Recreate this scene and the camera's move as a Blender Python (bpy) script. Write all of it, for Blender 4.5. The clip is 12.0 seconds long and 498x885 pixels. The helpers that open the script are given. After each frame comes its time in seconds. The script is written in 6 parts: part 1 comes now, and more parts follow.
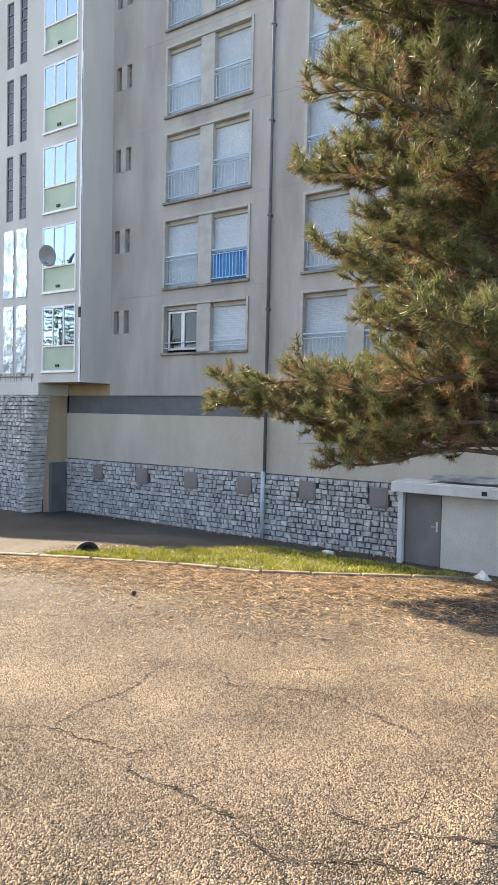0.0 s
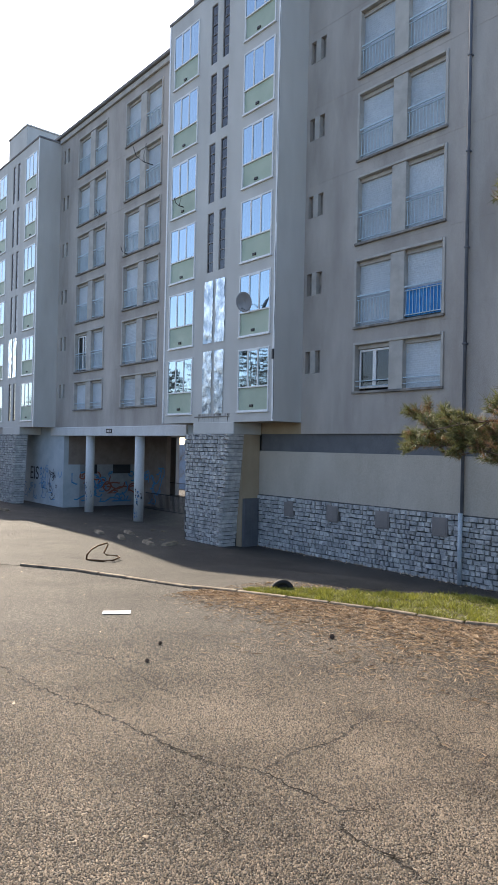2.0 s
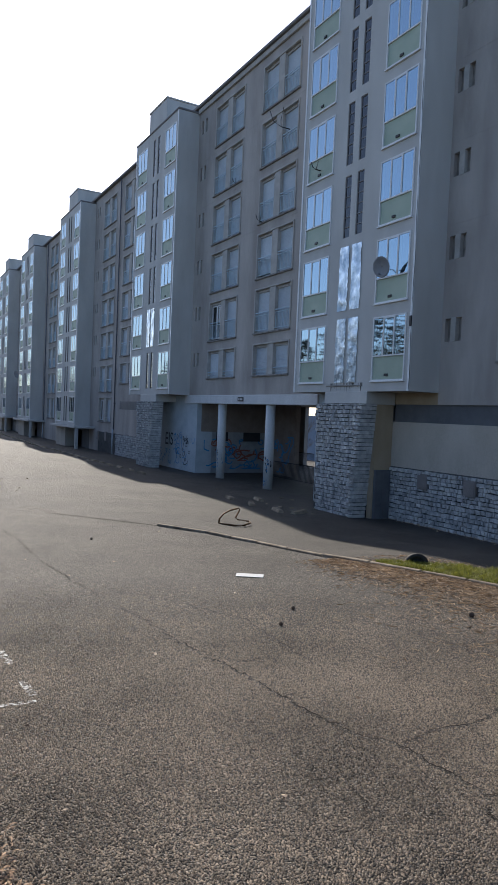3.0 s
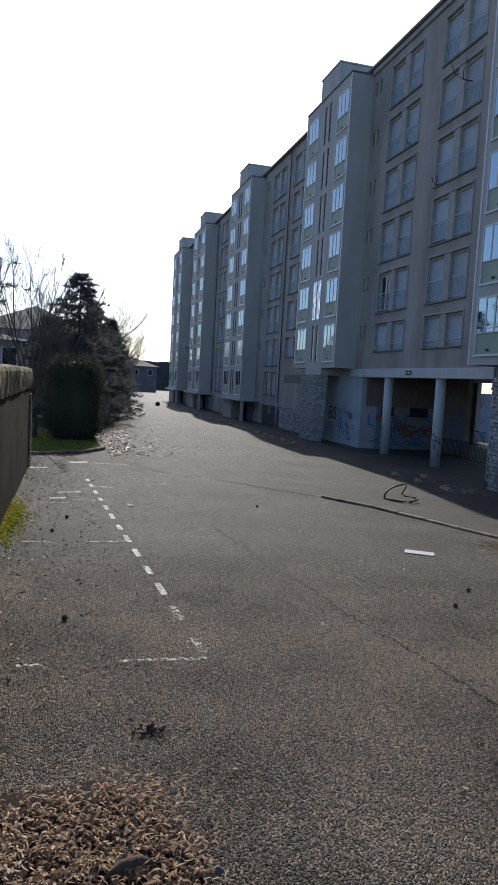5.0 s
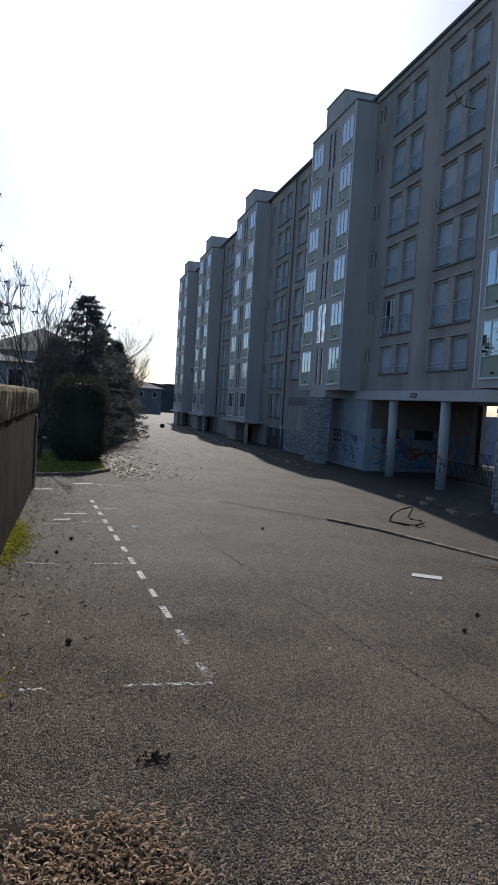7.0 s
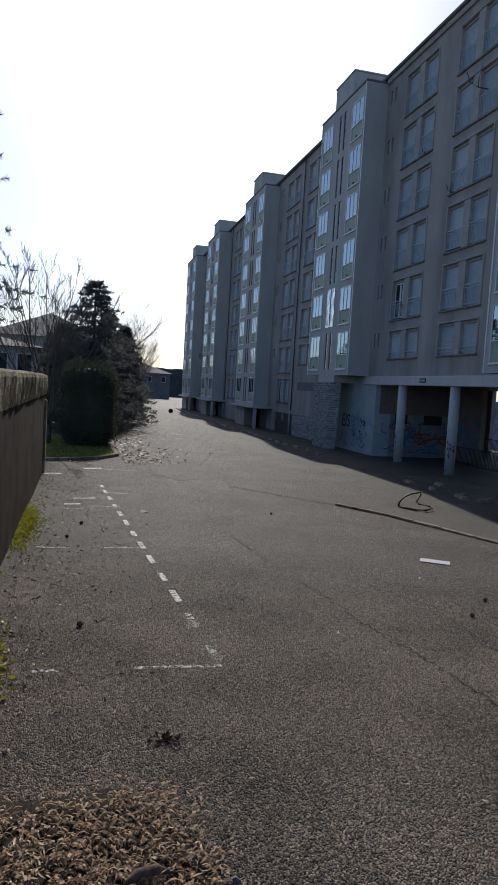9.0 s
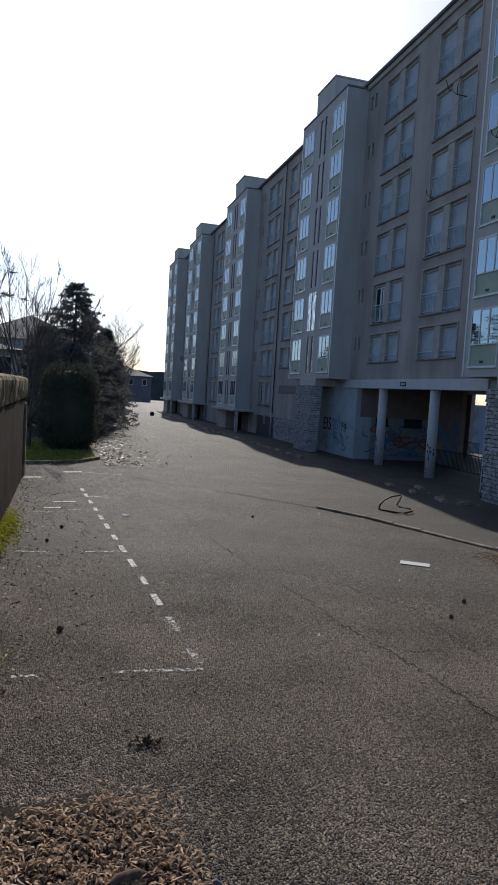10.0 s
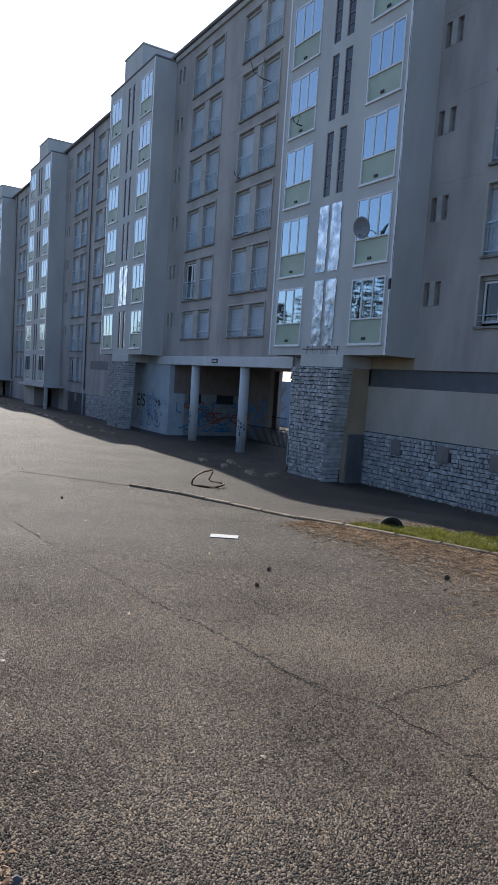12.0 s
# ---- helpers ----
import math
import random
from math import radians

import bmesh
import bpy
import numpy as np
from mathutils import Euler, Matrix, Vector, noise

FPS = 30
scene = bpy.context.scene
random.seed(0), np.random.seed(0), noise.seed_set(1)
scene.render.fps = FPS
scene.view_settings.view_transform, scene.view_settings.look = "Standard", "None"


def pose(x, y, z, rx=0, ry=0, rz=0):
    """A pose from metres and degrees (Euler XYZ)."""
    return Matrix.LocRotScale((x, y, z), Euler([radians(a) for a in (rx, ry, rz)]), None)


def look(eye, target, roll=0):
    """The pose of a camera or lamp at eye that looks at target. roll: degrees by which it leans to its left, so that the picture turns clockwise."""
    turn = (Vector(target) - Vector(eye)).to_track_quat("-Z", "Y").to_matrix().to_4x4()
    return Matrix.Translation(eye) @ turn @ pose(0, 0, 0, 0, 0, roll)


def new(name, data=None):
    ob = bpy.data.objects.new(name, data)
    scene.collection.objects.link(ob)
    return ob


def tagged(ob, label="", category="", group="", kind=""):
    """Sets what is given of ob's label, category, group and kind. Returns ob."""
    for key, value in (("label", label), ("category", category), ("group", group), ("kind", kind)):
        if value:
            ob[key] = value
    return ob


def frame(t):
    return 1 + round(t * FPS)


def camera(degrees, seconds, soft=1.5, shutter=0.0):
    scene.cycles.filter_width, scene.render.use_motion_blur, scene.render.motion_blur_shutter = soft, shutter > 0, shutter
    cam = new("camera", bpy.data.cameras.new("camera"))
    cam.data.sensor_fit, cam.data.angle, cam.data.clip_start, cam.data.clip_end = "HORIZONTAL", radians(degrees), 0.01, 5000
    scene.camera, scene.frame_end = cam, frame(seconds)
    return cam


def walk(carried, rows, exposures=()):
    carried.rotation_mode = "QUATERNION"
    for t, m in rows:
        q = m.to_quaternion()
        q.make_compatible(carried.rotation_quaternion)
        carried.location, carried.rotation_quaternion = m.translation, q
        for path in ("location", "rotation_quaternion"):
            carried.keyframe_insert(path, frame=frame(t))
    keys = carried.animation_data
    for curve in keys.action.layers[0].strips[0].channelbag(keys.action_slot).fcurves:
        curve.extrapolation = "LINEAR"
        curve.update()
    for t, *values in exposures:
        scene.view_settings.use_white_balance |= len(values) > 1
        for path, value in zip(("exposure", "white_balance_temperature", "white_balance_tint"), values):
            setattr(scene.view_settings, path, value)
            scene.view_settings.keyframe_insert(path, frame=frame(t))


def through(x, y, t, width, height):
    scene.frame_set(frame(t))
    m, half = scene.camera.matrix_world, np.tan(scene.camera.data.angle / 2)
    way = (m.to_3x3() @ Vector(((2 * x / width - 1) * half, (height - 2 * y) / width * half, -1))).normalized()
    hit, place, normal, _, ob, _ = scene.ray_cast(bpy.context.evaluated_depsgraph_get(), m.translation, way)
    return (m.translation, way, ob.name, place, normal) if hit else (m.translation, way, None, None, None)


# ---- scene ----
cam = camera(40.8, 12.0)
PATH = [
    (0, (0.091, 0.194, 2.92), (1.742, 1.319, 2.839), 1.2),
    (0.5, (-0.02, 0.383, 2.928), (1.512, 1.667, 2.86), 1.1),
    (1, (-0.081, 0.459, 2.936), (1.492, 1.695, 2.927), 1.1),
    (1.5, (-0.082, 0.375, 3.05), (1.353, 1.766, 3.12), 2.0),
    (2, (-0.044, 0.424, 3.012), (1.245, 1.953, 3.025), 1.2),
    (2.5, (-0.061, 0.527, 2.965), (1.018, 2.21, 2.927), 1.2),
    (3, (-0.09, 0.635, 2.929), (0.891, 2.376, 2.844), 2.4),
    (3.5, (-0.065, 0.648, 2.877), (0.817, 2.437, 2.733), 2.2),
    (3.7, (-0.043, 0.699, 2.838), (0.765, 2.522, 2.69), 2.2),
    (5.3, (-0.113, 0.975, 2.767), (0.42, 2.894, 2.577), 3.2),
    (5.5, (-0.114, 0.983, 2.757), (0.441, 2.894, 2.552), 3.9),
    (6, (-0.133, 0.923, 2.795), (0.387, 2.843, 2.59), 3.7),
    (6.5, (-0.117, 0.968, 2.782), (0.422, 2.888, 2.626), 3.4),
    (7, (-0.125, 0.995, 2.768), (0.403, 2.921, 2.654), 3.3),
    (9, (-0.141, 0.975, 2.774), (0.365, 2.904, 2.614), 3.3),
    (9.5, (-0.141, 0.96, 2.779), (0.386, 2.883, 2.623), 3.4),
    (10, (-0.14, 0.95, 2.782), (0.418, 2.865, 2.634), 3.4),
    (10.5, (-0.115, 0.905, 2.809), (0.493, 2.807, 2.697), 3.0),
    (11, (-0.082, 0.992, 2.743), (0.678, 2.839, 2.637), 3.7),
    (11.5, (-0.037, 0.921, 2.763), (0.908, 2.676, 2.602), 3.8),
    (12, (-0.041, 0.911, 2.81), (1.015, 2.599, 2.625), 3.7),
]
EXPOSURES = [(0.0, 2.1, 7800, 10), (0.8, 1.95, 7400, 10), (1.5, 1.75, 6950, 10), (2.0, 1.27, 6750, 10), (2.5, 0.62, 6250, 10), (3.0, 0.4, 6100, 10), (3.5, 0.18, 5950, 10), (5.5, -0.17, 5900, 10),
             (7.2, -0.42, 5920, 10), (9.8, -0.44, 5920, 10), (10.4, -0.12, 5950, 10), (11.0, 0.08, 6000, 10), (11.2, 0.55, 6050, 10), (11.35, 1.0, 6100, 10), (11.5, 1.1, 6100, 10), (11.7, 0.6, 6000, 10), (12.0, 0.45, 6000, 10)]
walk(cam, [(t, look(e, g, r)) for t, e, g, r in PATH], EXPOSURES)

# ---- sky and sun ----
SUN_EL, SUN_AZ = radians(35), radians(9)  # azimuth from +Y towards +X
world = bpy.data.worlds.new("sky")
scene.world = world
world.use_nodes = True
wt = world.node_tree
sky = wt.nodes.new("ShaderNodeTexSky")
sky.sky_type, sky.sun_disc = "NISHITA", False
sky.sun_elevation, sky.sun_rotation = SUN_EL, SUN_AZ
sky.dust_density, sky.air_density, sky.ozone_density = 1.2, 0.75, 1.6
wt.links.new(sky.outputs[0], wt.nodes["Background"].inputs[0])
wt.nodes["Background"].inputs[1].default_value = 0.15
sun = new("sun", bpy.data.lights.new("sun", "SUN"))
sun.data.energy, sun.data.angle, sun.data.color = 4.0, radians(0.6), (1.0, 0.89, 0.74)
sd = Vector((math.cos(SUN_EL) * math.sin(SUN_AZ), math.cos(SUN_EL) * math.cos(SUN_AZ), math.sin(SUN_EL)))
sun.matrix_world = look(sd * 60, (0, 0, 0))


# ---- materials ----
def link(t, a, b):
    t.links.new(a, b)


def mat(name, c1, c2, scale=2.0, rough=0.85, fine=60.0, bump=0.25, metal=0.0, streak=1.0, dark=0.0, spec=0.4, dist=0.01):
    """A surface with two scales of variation: broad patches between c1 and c2, and fine grain with relief."""
    m = bpy.data.materials.new(name)
    m.use_nodes = True
    t = m.node_tree
    b = t.nodes["Principled BSDF"]
    geo = t.nodes.new("ShaderNodeNewGeometry")
    mp = t.nodes.new("ShaderNodeMapping")
    mp.inputs["Scale"].default_value = (1, 1, streak)
    link(t, geo.outputs["Position"], mp.inputs["Vector"])
    n1 = t.nodes.new("ShaderNodeTexNoise")
    n1.inputs["Scale"].default_value, n1.inputs["Detail"].default_value, n1.inputs["Roughness"].default_value = scale, 6, 0.62
    link(t, mp.outputs[0], n1.inputs["Vector"])
    r = t.nodes.new("ShaderNodeValToRGB")
    r.color_ramp.elements[0].position, r.color_ramp.elements[1].position = 0.35, 0.68
    r.color_ramp.elements[0].color, r.color_ramp.elements[1].color = (*c1, 1), (*c2, 1)
    link(t, n1.outputs["Fac"], r.inputs["Fac"])
    n2 = t.nodes.new("ShaderNodeTexNoise")
    n2.inputs["Scale"].default_value, n2.inputs["Detail"].default_value = fine, 4
    link(t, geo.outputs["Position"], n2.inputs["Vector"])
    mr = t.nodes.new("ShaderNodeMapRange")
    mr.inputs["From Min"].default_value, mr.inputs["From Max"].default_value = 0.3, 0.7
    mr.inputs["To Min"].default_value, mr.inputs["To Max"].default_value = 0.82, 1.12
    link(t, n2.outputs["Fac"], mr.inputs["Value"])
    oi = t.nodes.new("ShaderNodeObjectInfo")
    mo = t.nodes.new("ShaderNodeMapRange")
    mo.inputs["To Min"].default_value, mo.inputs["To Max"].default_value = 1 - dark, 1 + dark * 0.5
    link(t, oi.outputs["Random"], mo.inputs["Value"])
    mul = t.nodes.new("ShaderNodeMath")
    mul.operation = "MULTIPLY"
    link(t, mr.outputs[0], mul.inputs[0])
    link(t, mo.outputs[0], mul.inputs[1])
    vm = t.nodes.new("ShaderNodeVectorMath")
    vm.operation = "SCALE"
    link(t, r.outputs["Color"], vm.inputs[0])
    link(t, mul.outputs[0], vm.inputs["Scale"])
    link(t, vm.outputs[0], b.inputs["Base Color"])
    b.inputs["Roughness"].default_value, b.inputs["Metallic"].default_value = rough, metal
    b.inputs["Specular IOR Level"].default_value = spec
    if bump:
        bp = t.nodes.new("ShaderNodeBump")
        bp.inputs["Strength"].default_value, bp.inputs["Distance"].default_value = bump, dist
        link(t, n2.outputs["Fac"], bp.inputs["Height"])
        link(t, bp.outputs[0], b.inputs["Normal"])
    return m


def chip_seal(name, cell, lo, hi, bump, tint, rough=0.8):
    """Asphalt with its stones: cells of random brightness, worn patches, relief."""
    m = bpy.data.materials.new(name)
    m.use_nodes = True
    t = m.node_tree
    b = t.nodes["Principled BSDF"]
    geo = t.nodes.new("ShaderNodeNewGeometry")
    v = t.nodes.new("ShaderNodeTexVoronoi")
    v.inputs["Scale"].default_value = 1 / cell
    link(t, geo.outputs["Position"], v.inputs["Vector"])
    sep = t.nodes.new("ShaderNodeSeparateColor")
    link(t, v.outputs["Color"], sep.inputs[0])
    r = t.nodes.new("ShaderNodeValToRGB")
    r.color_ramp.elements[0].color = (lo * tint[0], lo * tint[1], lo * tint[2], 1)
    r.color_ramp.elements[1].color = (hi * tint[0], hi * tint[1], hi * tint[2], 1)
    e = r.color_ramp.elements.new(0.6)
    e.color = tuple((lo * 0.70 + hi * 0.30) * c for c in tint) + (1,)
    link(t, sep.outputs[0], r.inputs["Fac"])
    d = t.nodes.new("ShaderNodeMapRange")
    d.inputs["From Min"].default_value, d.inputs["From Max"].default_value = 0.30, 0.66
    d.inputs["To Min"].default_value, d.inputs["To Max"].default_value = 1.0, 0.3
    link(t, v.outputs["Distance"], d.inputs["Value"])
    n = t.nodes.new("ShaderNodeTexNoise")
    n.inputs["Scale"].default_value, n.inputs["Detail"].default_value, n.inputs["Roughness"].default_value = 0.45, 7, 0.65
    link(t, geo.outputs["Position"], n.inputs["Vector"])
    d2 = t.nodes.new("ShaderNodeMapRange")
    d2.inputs["From Min"].default_value, d2.inputs["From Max"].default_value = 0.3, 0.7
    d2.inputs["To Min"].default_value, d2.inputs["To Max"].default_value = 0.62, 1.36
    link(t, n.outputs["Fac"], d2.inputs["Value"])
    mul = t.nodes.new("ShaderNodeMath")
    mul.operation = "MULTIPLY"
    link(t, d.outputs[0], mul.inputs[0])
    link(t, d2.outputs[0], mul.inputs[1])
    vm = t.nodes.new("ShaderNodeVectorMath")
    vm.operation = "SCALE"
    link(t, r.outputs["Color"], vm.inputs[0])
    link(t, mul.outputs[0], vm.inputs["Scale"])
    link(t, vm.outputs[0], b.inputs["Base Color"])
    b.inputs["Roughness"].default_value = rough
    b.inputs["Specular IOR Level"].default_value = 0.27
    bp = t.nodes.new("ShaderNodeBump")
    bp.invert = True
    bp.inputs["Strength"].default_value, bp.inputs["Distance"].default_value = bump, cell * 1.5
    link(t, v.outputs["Distance"], bp.inputs["Height"])
    link(t, bp.outputs[0], b.inputs["Normal"])
    return m


def glass(name, tint=(0.9, 0.95, 1.0), ior=1.6):
    m = bpy.data.materials.new(name)
    m.use_nodes = True
    t = m.node_tree
    t.nodes.remove(t.nodes["Principled BSDF"])
    out = t.nodes["Material Output"]
    tr, gl, fr, mx = (t.nodes.new(n) for n in ("ShaderNodeBsdfTransparent", "ShaderNodeBsdfGlossy", "ShaderNodeFresnel", "ShaderNodeMixShader"))
    tr.inputs[0].default_value = (0.55, 0.6, 0.62, 1)
    gl.inputs[0].default_value = (*tint, 1)
    gl.inputs["Roughness"].default_value = 0.02
    fr.inputs["IOR"].default_value = ior
    ns = t.nodes.new("ShaderNodeTexNoise")
    ns.inputs["Scale"].default_value = 1.3
    bp = t.nodes.new("ShaderNodeBump")
    bp.inputs["Strength"].default_value, bp.inputs["Distance"].default_value = 0.05, 0.02
    link(t, ns.outputs["Fac"], bp.inputs["Height"])
    link(t, bp.outputs[0], gl.inputs["Normal"])
    link(t, fr.outputs[0], mx.inputs[0])
    link(t, tr.outputs[0], mx.inputs[1])
    link(t, gl.outputs[0], mx.inputs[2])
    link(t, mx.outputs[0], out.inputs[0])
    return m


def worn_paint(name, c, keep=0.5):
    """Paint worn through in patches, so that the ground shows."""
    m = mat(name, c, tuple(x * 0.8 for x in c), 6, 0.7)
    t = m.node_tree
    b, out = t.nodes["Principled BSDF"], t.nodes["Material Output"]
    geo = t.nodes.new("ShaderNodeNewGeometry")
    n = t.nodes.new("ShaderNodeTexNoise")
    n.inputs["Scale"].default_value, n.inputs["Detail"].default_value, n.inputs["Roughness"].default_value = 22, 6, 0.75
    link(t, geo.outputs["Position"], n.inputs["Vector"])
    r = t.nodes.new("ShaderNodeMapRange")
    r.inputs["From Min"].default_value, r.inputs["From Max"].default_value = keep - 0.04, keep + 0.05
    link(t, n.outputs["Fac"], r.inputs["Value"])
    tr, mx = t.nodes.new("ShaderNodeBsdfTransparent"), t.nodes.new("ShaderNodeMixShader")
    link(t, r.outputs[0], mx.inputs[0])
    link(t, b.outputs[0], mx.inputs[1])
    link(t, tr.outputs[0], mx.inputs[2])
    link(t, mx.outputs[0], out.inputs[0])
    return m


def foliage(name, c1, c2, rough=0.6, scale=1.5, through=0.3):
    """Leaves or needles: colour varies leaf by leaf and in broad patches; some light passes through."""
    m = bpy.data.materials.new(name)
    m.use_nodes = True
    t = m.node_tree
    b, out = t.nodes["Principled BSDF"], t.nodes["Material Output"]
    geo = t.nodes.new("ShaderNodeNewGeometry")
    n = t.nodes.new("ShaderNodeTexNoise")
    n.inputs["Scale"].default_value = scale
    link(t, geo.outputs["Position"], n.inputs["Vector"])
    ad = t.nodes.new("ShaderNodeMath")
    ad.operation = "MULTIPLY_ADD"
    ad.inputs[1].default_value = 0.6
    link(t, geo.outputs["Random Per Island"], ad.inputs[0])
    sb = t.nodes.new("ShaderNodeMath")
    sb.operation = "SUBTRACT"
    sb.inputs[1].default_value = 0.3
    link(t, n.outputs["Fac"], sb.inputs[0])
    link(t, sb.outputs[0], ad.inputs[2])
    r = t.nodes.new("ShaderNodeValToRGB")
    r.color_ramp.elements[0].color, r.color_ramp.elements[1].color = (*c1, 1), (*c2, 1)
    link(t, ad.outputs[0], r.inputs["Fac"])
    link(t, r.outputs["Color"], b.inputs["Base Color"])
    b.inputs["Roughness"].default_value = rough
    b.inputs["Specular IOR Level"].default_value = 0.12 if through == 0 else 0.5
    tl, mx = t.nodes.new("ShaderNodeBsdfTranslucent"), t.nodes.new("ShaderNodeMixShader")
    mx.inputs[0].default_value = through
    link(t, r.outputs["Color"], tl.inputs[0])
    link(t, b.outputs[0], mx.inputs[1])
    link(t, tl.outputs[0], mx.inputs[2])
    link(t, mx.outputs[0], out.inputs[0])
    return m


M_WALL = mat("facade_render", (0.33, 0.298, 0.27), (0.51, 0.47, 0.43), 0.6, 0.9, 45, 0.15, streak=0.3)
M_BAY = mat("bay_concrete", (0.50, 0.49, 0.46), (0.60, 0.59, 0.56), 0.9, 0.85, 40, 0.12, streak=0.3)
M_TAN = mat("tan_render", (0.43, 0.385, 0.32), (0.53, 0.48, 0.41), 0.8, 0.9, 40, 0.15, streak=0.4)
# Tan render under the bay, with its shade and warm bounce mixed in.
M_OCHRE = mat("shaded_ochre_render", (0.36, 0.28, 0.185), (0.46, 0.37, 0.26), 0.8, 0.9, 40, 0.15, streak=0.4)
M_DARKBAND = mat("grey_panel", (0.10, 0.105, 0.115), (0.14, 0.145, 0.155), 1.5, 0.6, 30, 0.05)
M_FRAME = mat("surround_concrete", (0.40, 0.38, 0.35), (0.52, 0.50, 0.46), 2.5, 0.85, 50, 0.2)
M_SILL = mat("stained_sill", (0.16, 0.15, 0.14), (0.34, 0.32, 0.29), 3.0, 0.9, 50, 0.3)
M_SHUT = mat("shutter_slat", (0.46, 0.52, 0.57), (0.56, 0.61, 0.65), 1.2, 0.6, 25, 0.03, dark=0.12)
M_RAIL = mat("pale_blue_paint", (0.42, 0.55, 0.63), (0.52, 0.65, 0.72), 4, 0.5, 40, 0.1, dark=0.1)
M_BLUE = mat("blue_sheet", (0.02, 0.22, 0.55), (0.04, 0.30, 0.62), 3, 0.45, 30, 0.05)
M_PVC = mat("white_pvc", (0.72, 0.73, 0.73), (0.80, 0.81, 0.80), 3, 0.35, 30, 0.0)
M_GREEN = mat("pale_green_panel", (0.36, 0.44, 0.34), (0.45, 0.52, 0.41), 1.5, 0.6, 40, 0.08, dark=0.08)
M_BLACK = mat("black_plastic", (0.015, 0.015, 0.017), (0.03, 0.03, 0.032), 8, 0.5, 40, 0.05)
# Window glass with IOR and blue tint exaggerated to strengthen the sky's reflection.
M_GLASS = glass("boosted_reflection_glass", (0.66, 0.86, 1.0), 5.5)
M_GLASSD = glass("plain_glass")
# Near-black colour that stands for unlit interiors behind glass and openings.
M_ROOM = mat("room_shade", (0.03, 0.03, 0.035), (0.06, 0.06, 0.06), 1.0, 0.95, 20, 0.0)
M_SHEET = mat("peeling_metal_sheet", (0.28, 0.36, 0.44), (0.82, 0.87, 0.90), 2.2, 0.28, 2.2, 0.7, metal=0.75, dist=0.06)
M_STONE = mat("grey_limestone", (0.36, 0.365, 0.37), (0.64, 0.63, 0.60), 4.0, 0.9, 45, 0.8, dark=0.22)
M_MORTAR = mat("dark_mortar", (0.06, 0.06, 0.06), (0.12, 0.118, 0.11), 4.0, 0.95, 60, 0.4)
M_PIPE = mat("grey_pipe", (0.10, 0.11, 0.13), (0.16, 0.17, 0.19), 3, 0.8, 40, 0.05)
M_PIPEL = mat("pale_pipe", (0.42, 0.48, 0.52), (0.52, 0.57, 0.60), 3, 0.5, 40, 0.05)
M_ROOF = mat("roof_edge", (0.16, 0.15, 0.15), (0.24, 0.23, 0.22), 2, 0.8, 30, 0.2)
M_DOOR = mat("brown_grey_door", (0.20, 0.18, 0.17), (0.25, 0.225, 0.21), 1.5, 0.55, 40, 0.05)
M_CREAM = mat("cream_wall", (0.56, 0.52, 0.46), (0.66, 0.62, 0.56), 1.5, 0.9, 40, 0.15)
M_WHITE = mat("white_paint", (0.60, 0.60, 0.59), (0.70, 0.70, 0.69), 1.6, 0.8, 40, 0.1, streak=0.4)
M_GRAFW = mat("pale_blue_wall", (0.40, 0.46, 0.50), (0.52, 0.57, 0.60), 1.2, 0.9, 40, 0.1)
M_RED = mat("red_spray", (0.26, 0.08, 0.05), (0.36, 0.14, 0.09), 5, 0.7)
# Grey for surfaces inside the passage; the interior's shade is in this colour.
M_GREYW = mat("shaded_passage_wall", (0.28, 0.29, 0.30), (0.40, 0.41, 0.42), 1.5, 0.9)
M_BROWN = mat("brown_passage_wall", (0.24, 0.19, 0.16), (0.33, 0.27, 0.23), 1.5, 0.9)
M_SPRAYB = mat("blue_spray", (0.05, 0.20, 0.45), (0.10, 0.32, 0.55), 5, 0.7)
M_SPRAYK = mat("black_spray", (0.02, 0.025, 0.04), (0.05, 0.05, 0.07), 5, 0.7)
M_RUST = mat("rusty_steel", (0.06, 0.03, 0.015), (0.17, 0.09, 0.03), 12, 0.6, 60, 0.4, metal=0.3)
M_RUBBER = mat("tyre_rubber", (0.012, 0.012, 0.013), (0.025, 0.025, 0.025), 8, 0.7, 60, 0.2)
M_ASPH = chip_seal("chip_seal_asphalt", 0.0145, 0.045, 0.40, 1.0, (1.0, 0.87, 0.72), 0.66)
M_ASPH2 = chip_seal("smooth_asphalt", 0.012, 0.05, 0.27, 0.8, (1.0, 0.88, 0.74), 0.68)
M_CHIP = foliage("asphalt_chips", (0.018, 0.0145, 0.0115), (0.455, 0.362, 0.265), 0.5, 0.7, 0.0)
# Near-black brown of the flat ribbons that draw the cracks.
M_CRACK = mat("crack_dark", (0.02, 0.017, 0.014), (0.05, 0.042, 0.034), 6, 0.95, spec=0.1)
M_KERB = mat("kerb_concrete", (0.14, 0.11, 0.075), (0.42, 0.345, 0.25), 3, 0.9, 60, 0.4, dark=0.15)
M_LINE = worn_paint("worn_white_line", (0.66, 0.65, 0.61), 0.54)
M_LINEF = worn_paint("faded_white_line", (0.62, 0.61, 0.58), 0.47)
# Wall face: grime plus shade put into the colour; coping is paler as if sunlit.
M_LWALL = mat("grimy_shaded_concrete", (0.035, 0.025, 0.019), (0.085, 0.066, 0.052), 1.1, 0.95, 35, 0.5, spec=0.1)
M_COPING = mat("mossy_sunlit_coping", (0.09, 0.065, 0.03), (0.56, 0.48, 0.30), 6.0, 0.95, 26, 1.0, streak=0.35, dist=0.04)
M_SOIL = mat("mossy_soil", (0.07, 0.06, 0.03), (0.16, 0.17, 0.05), 1.8, 0.95, 30, 0.6)
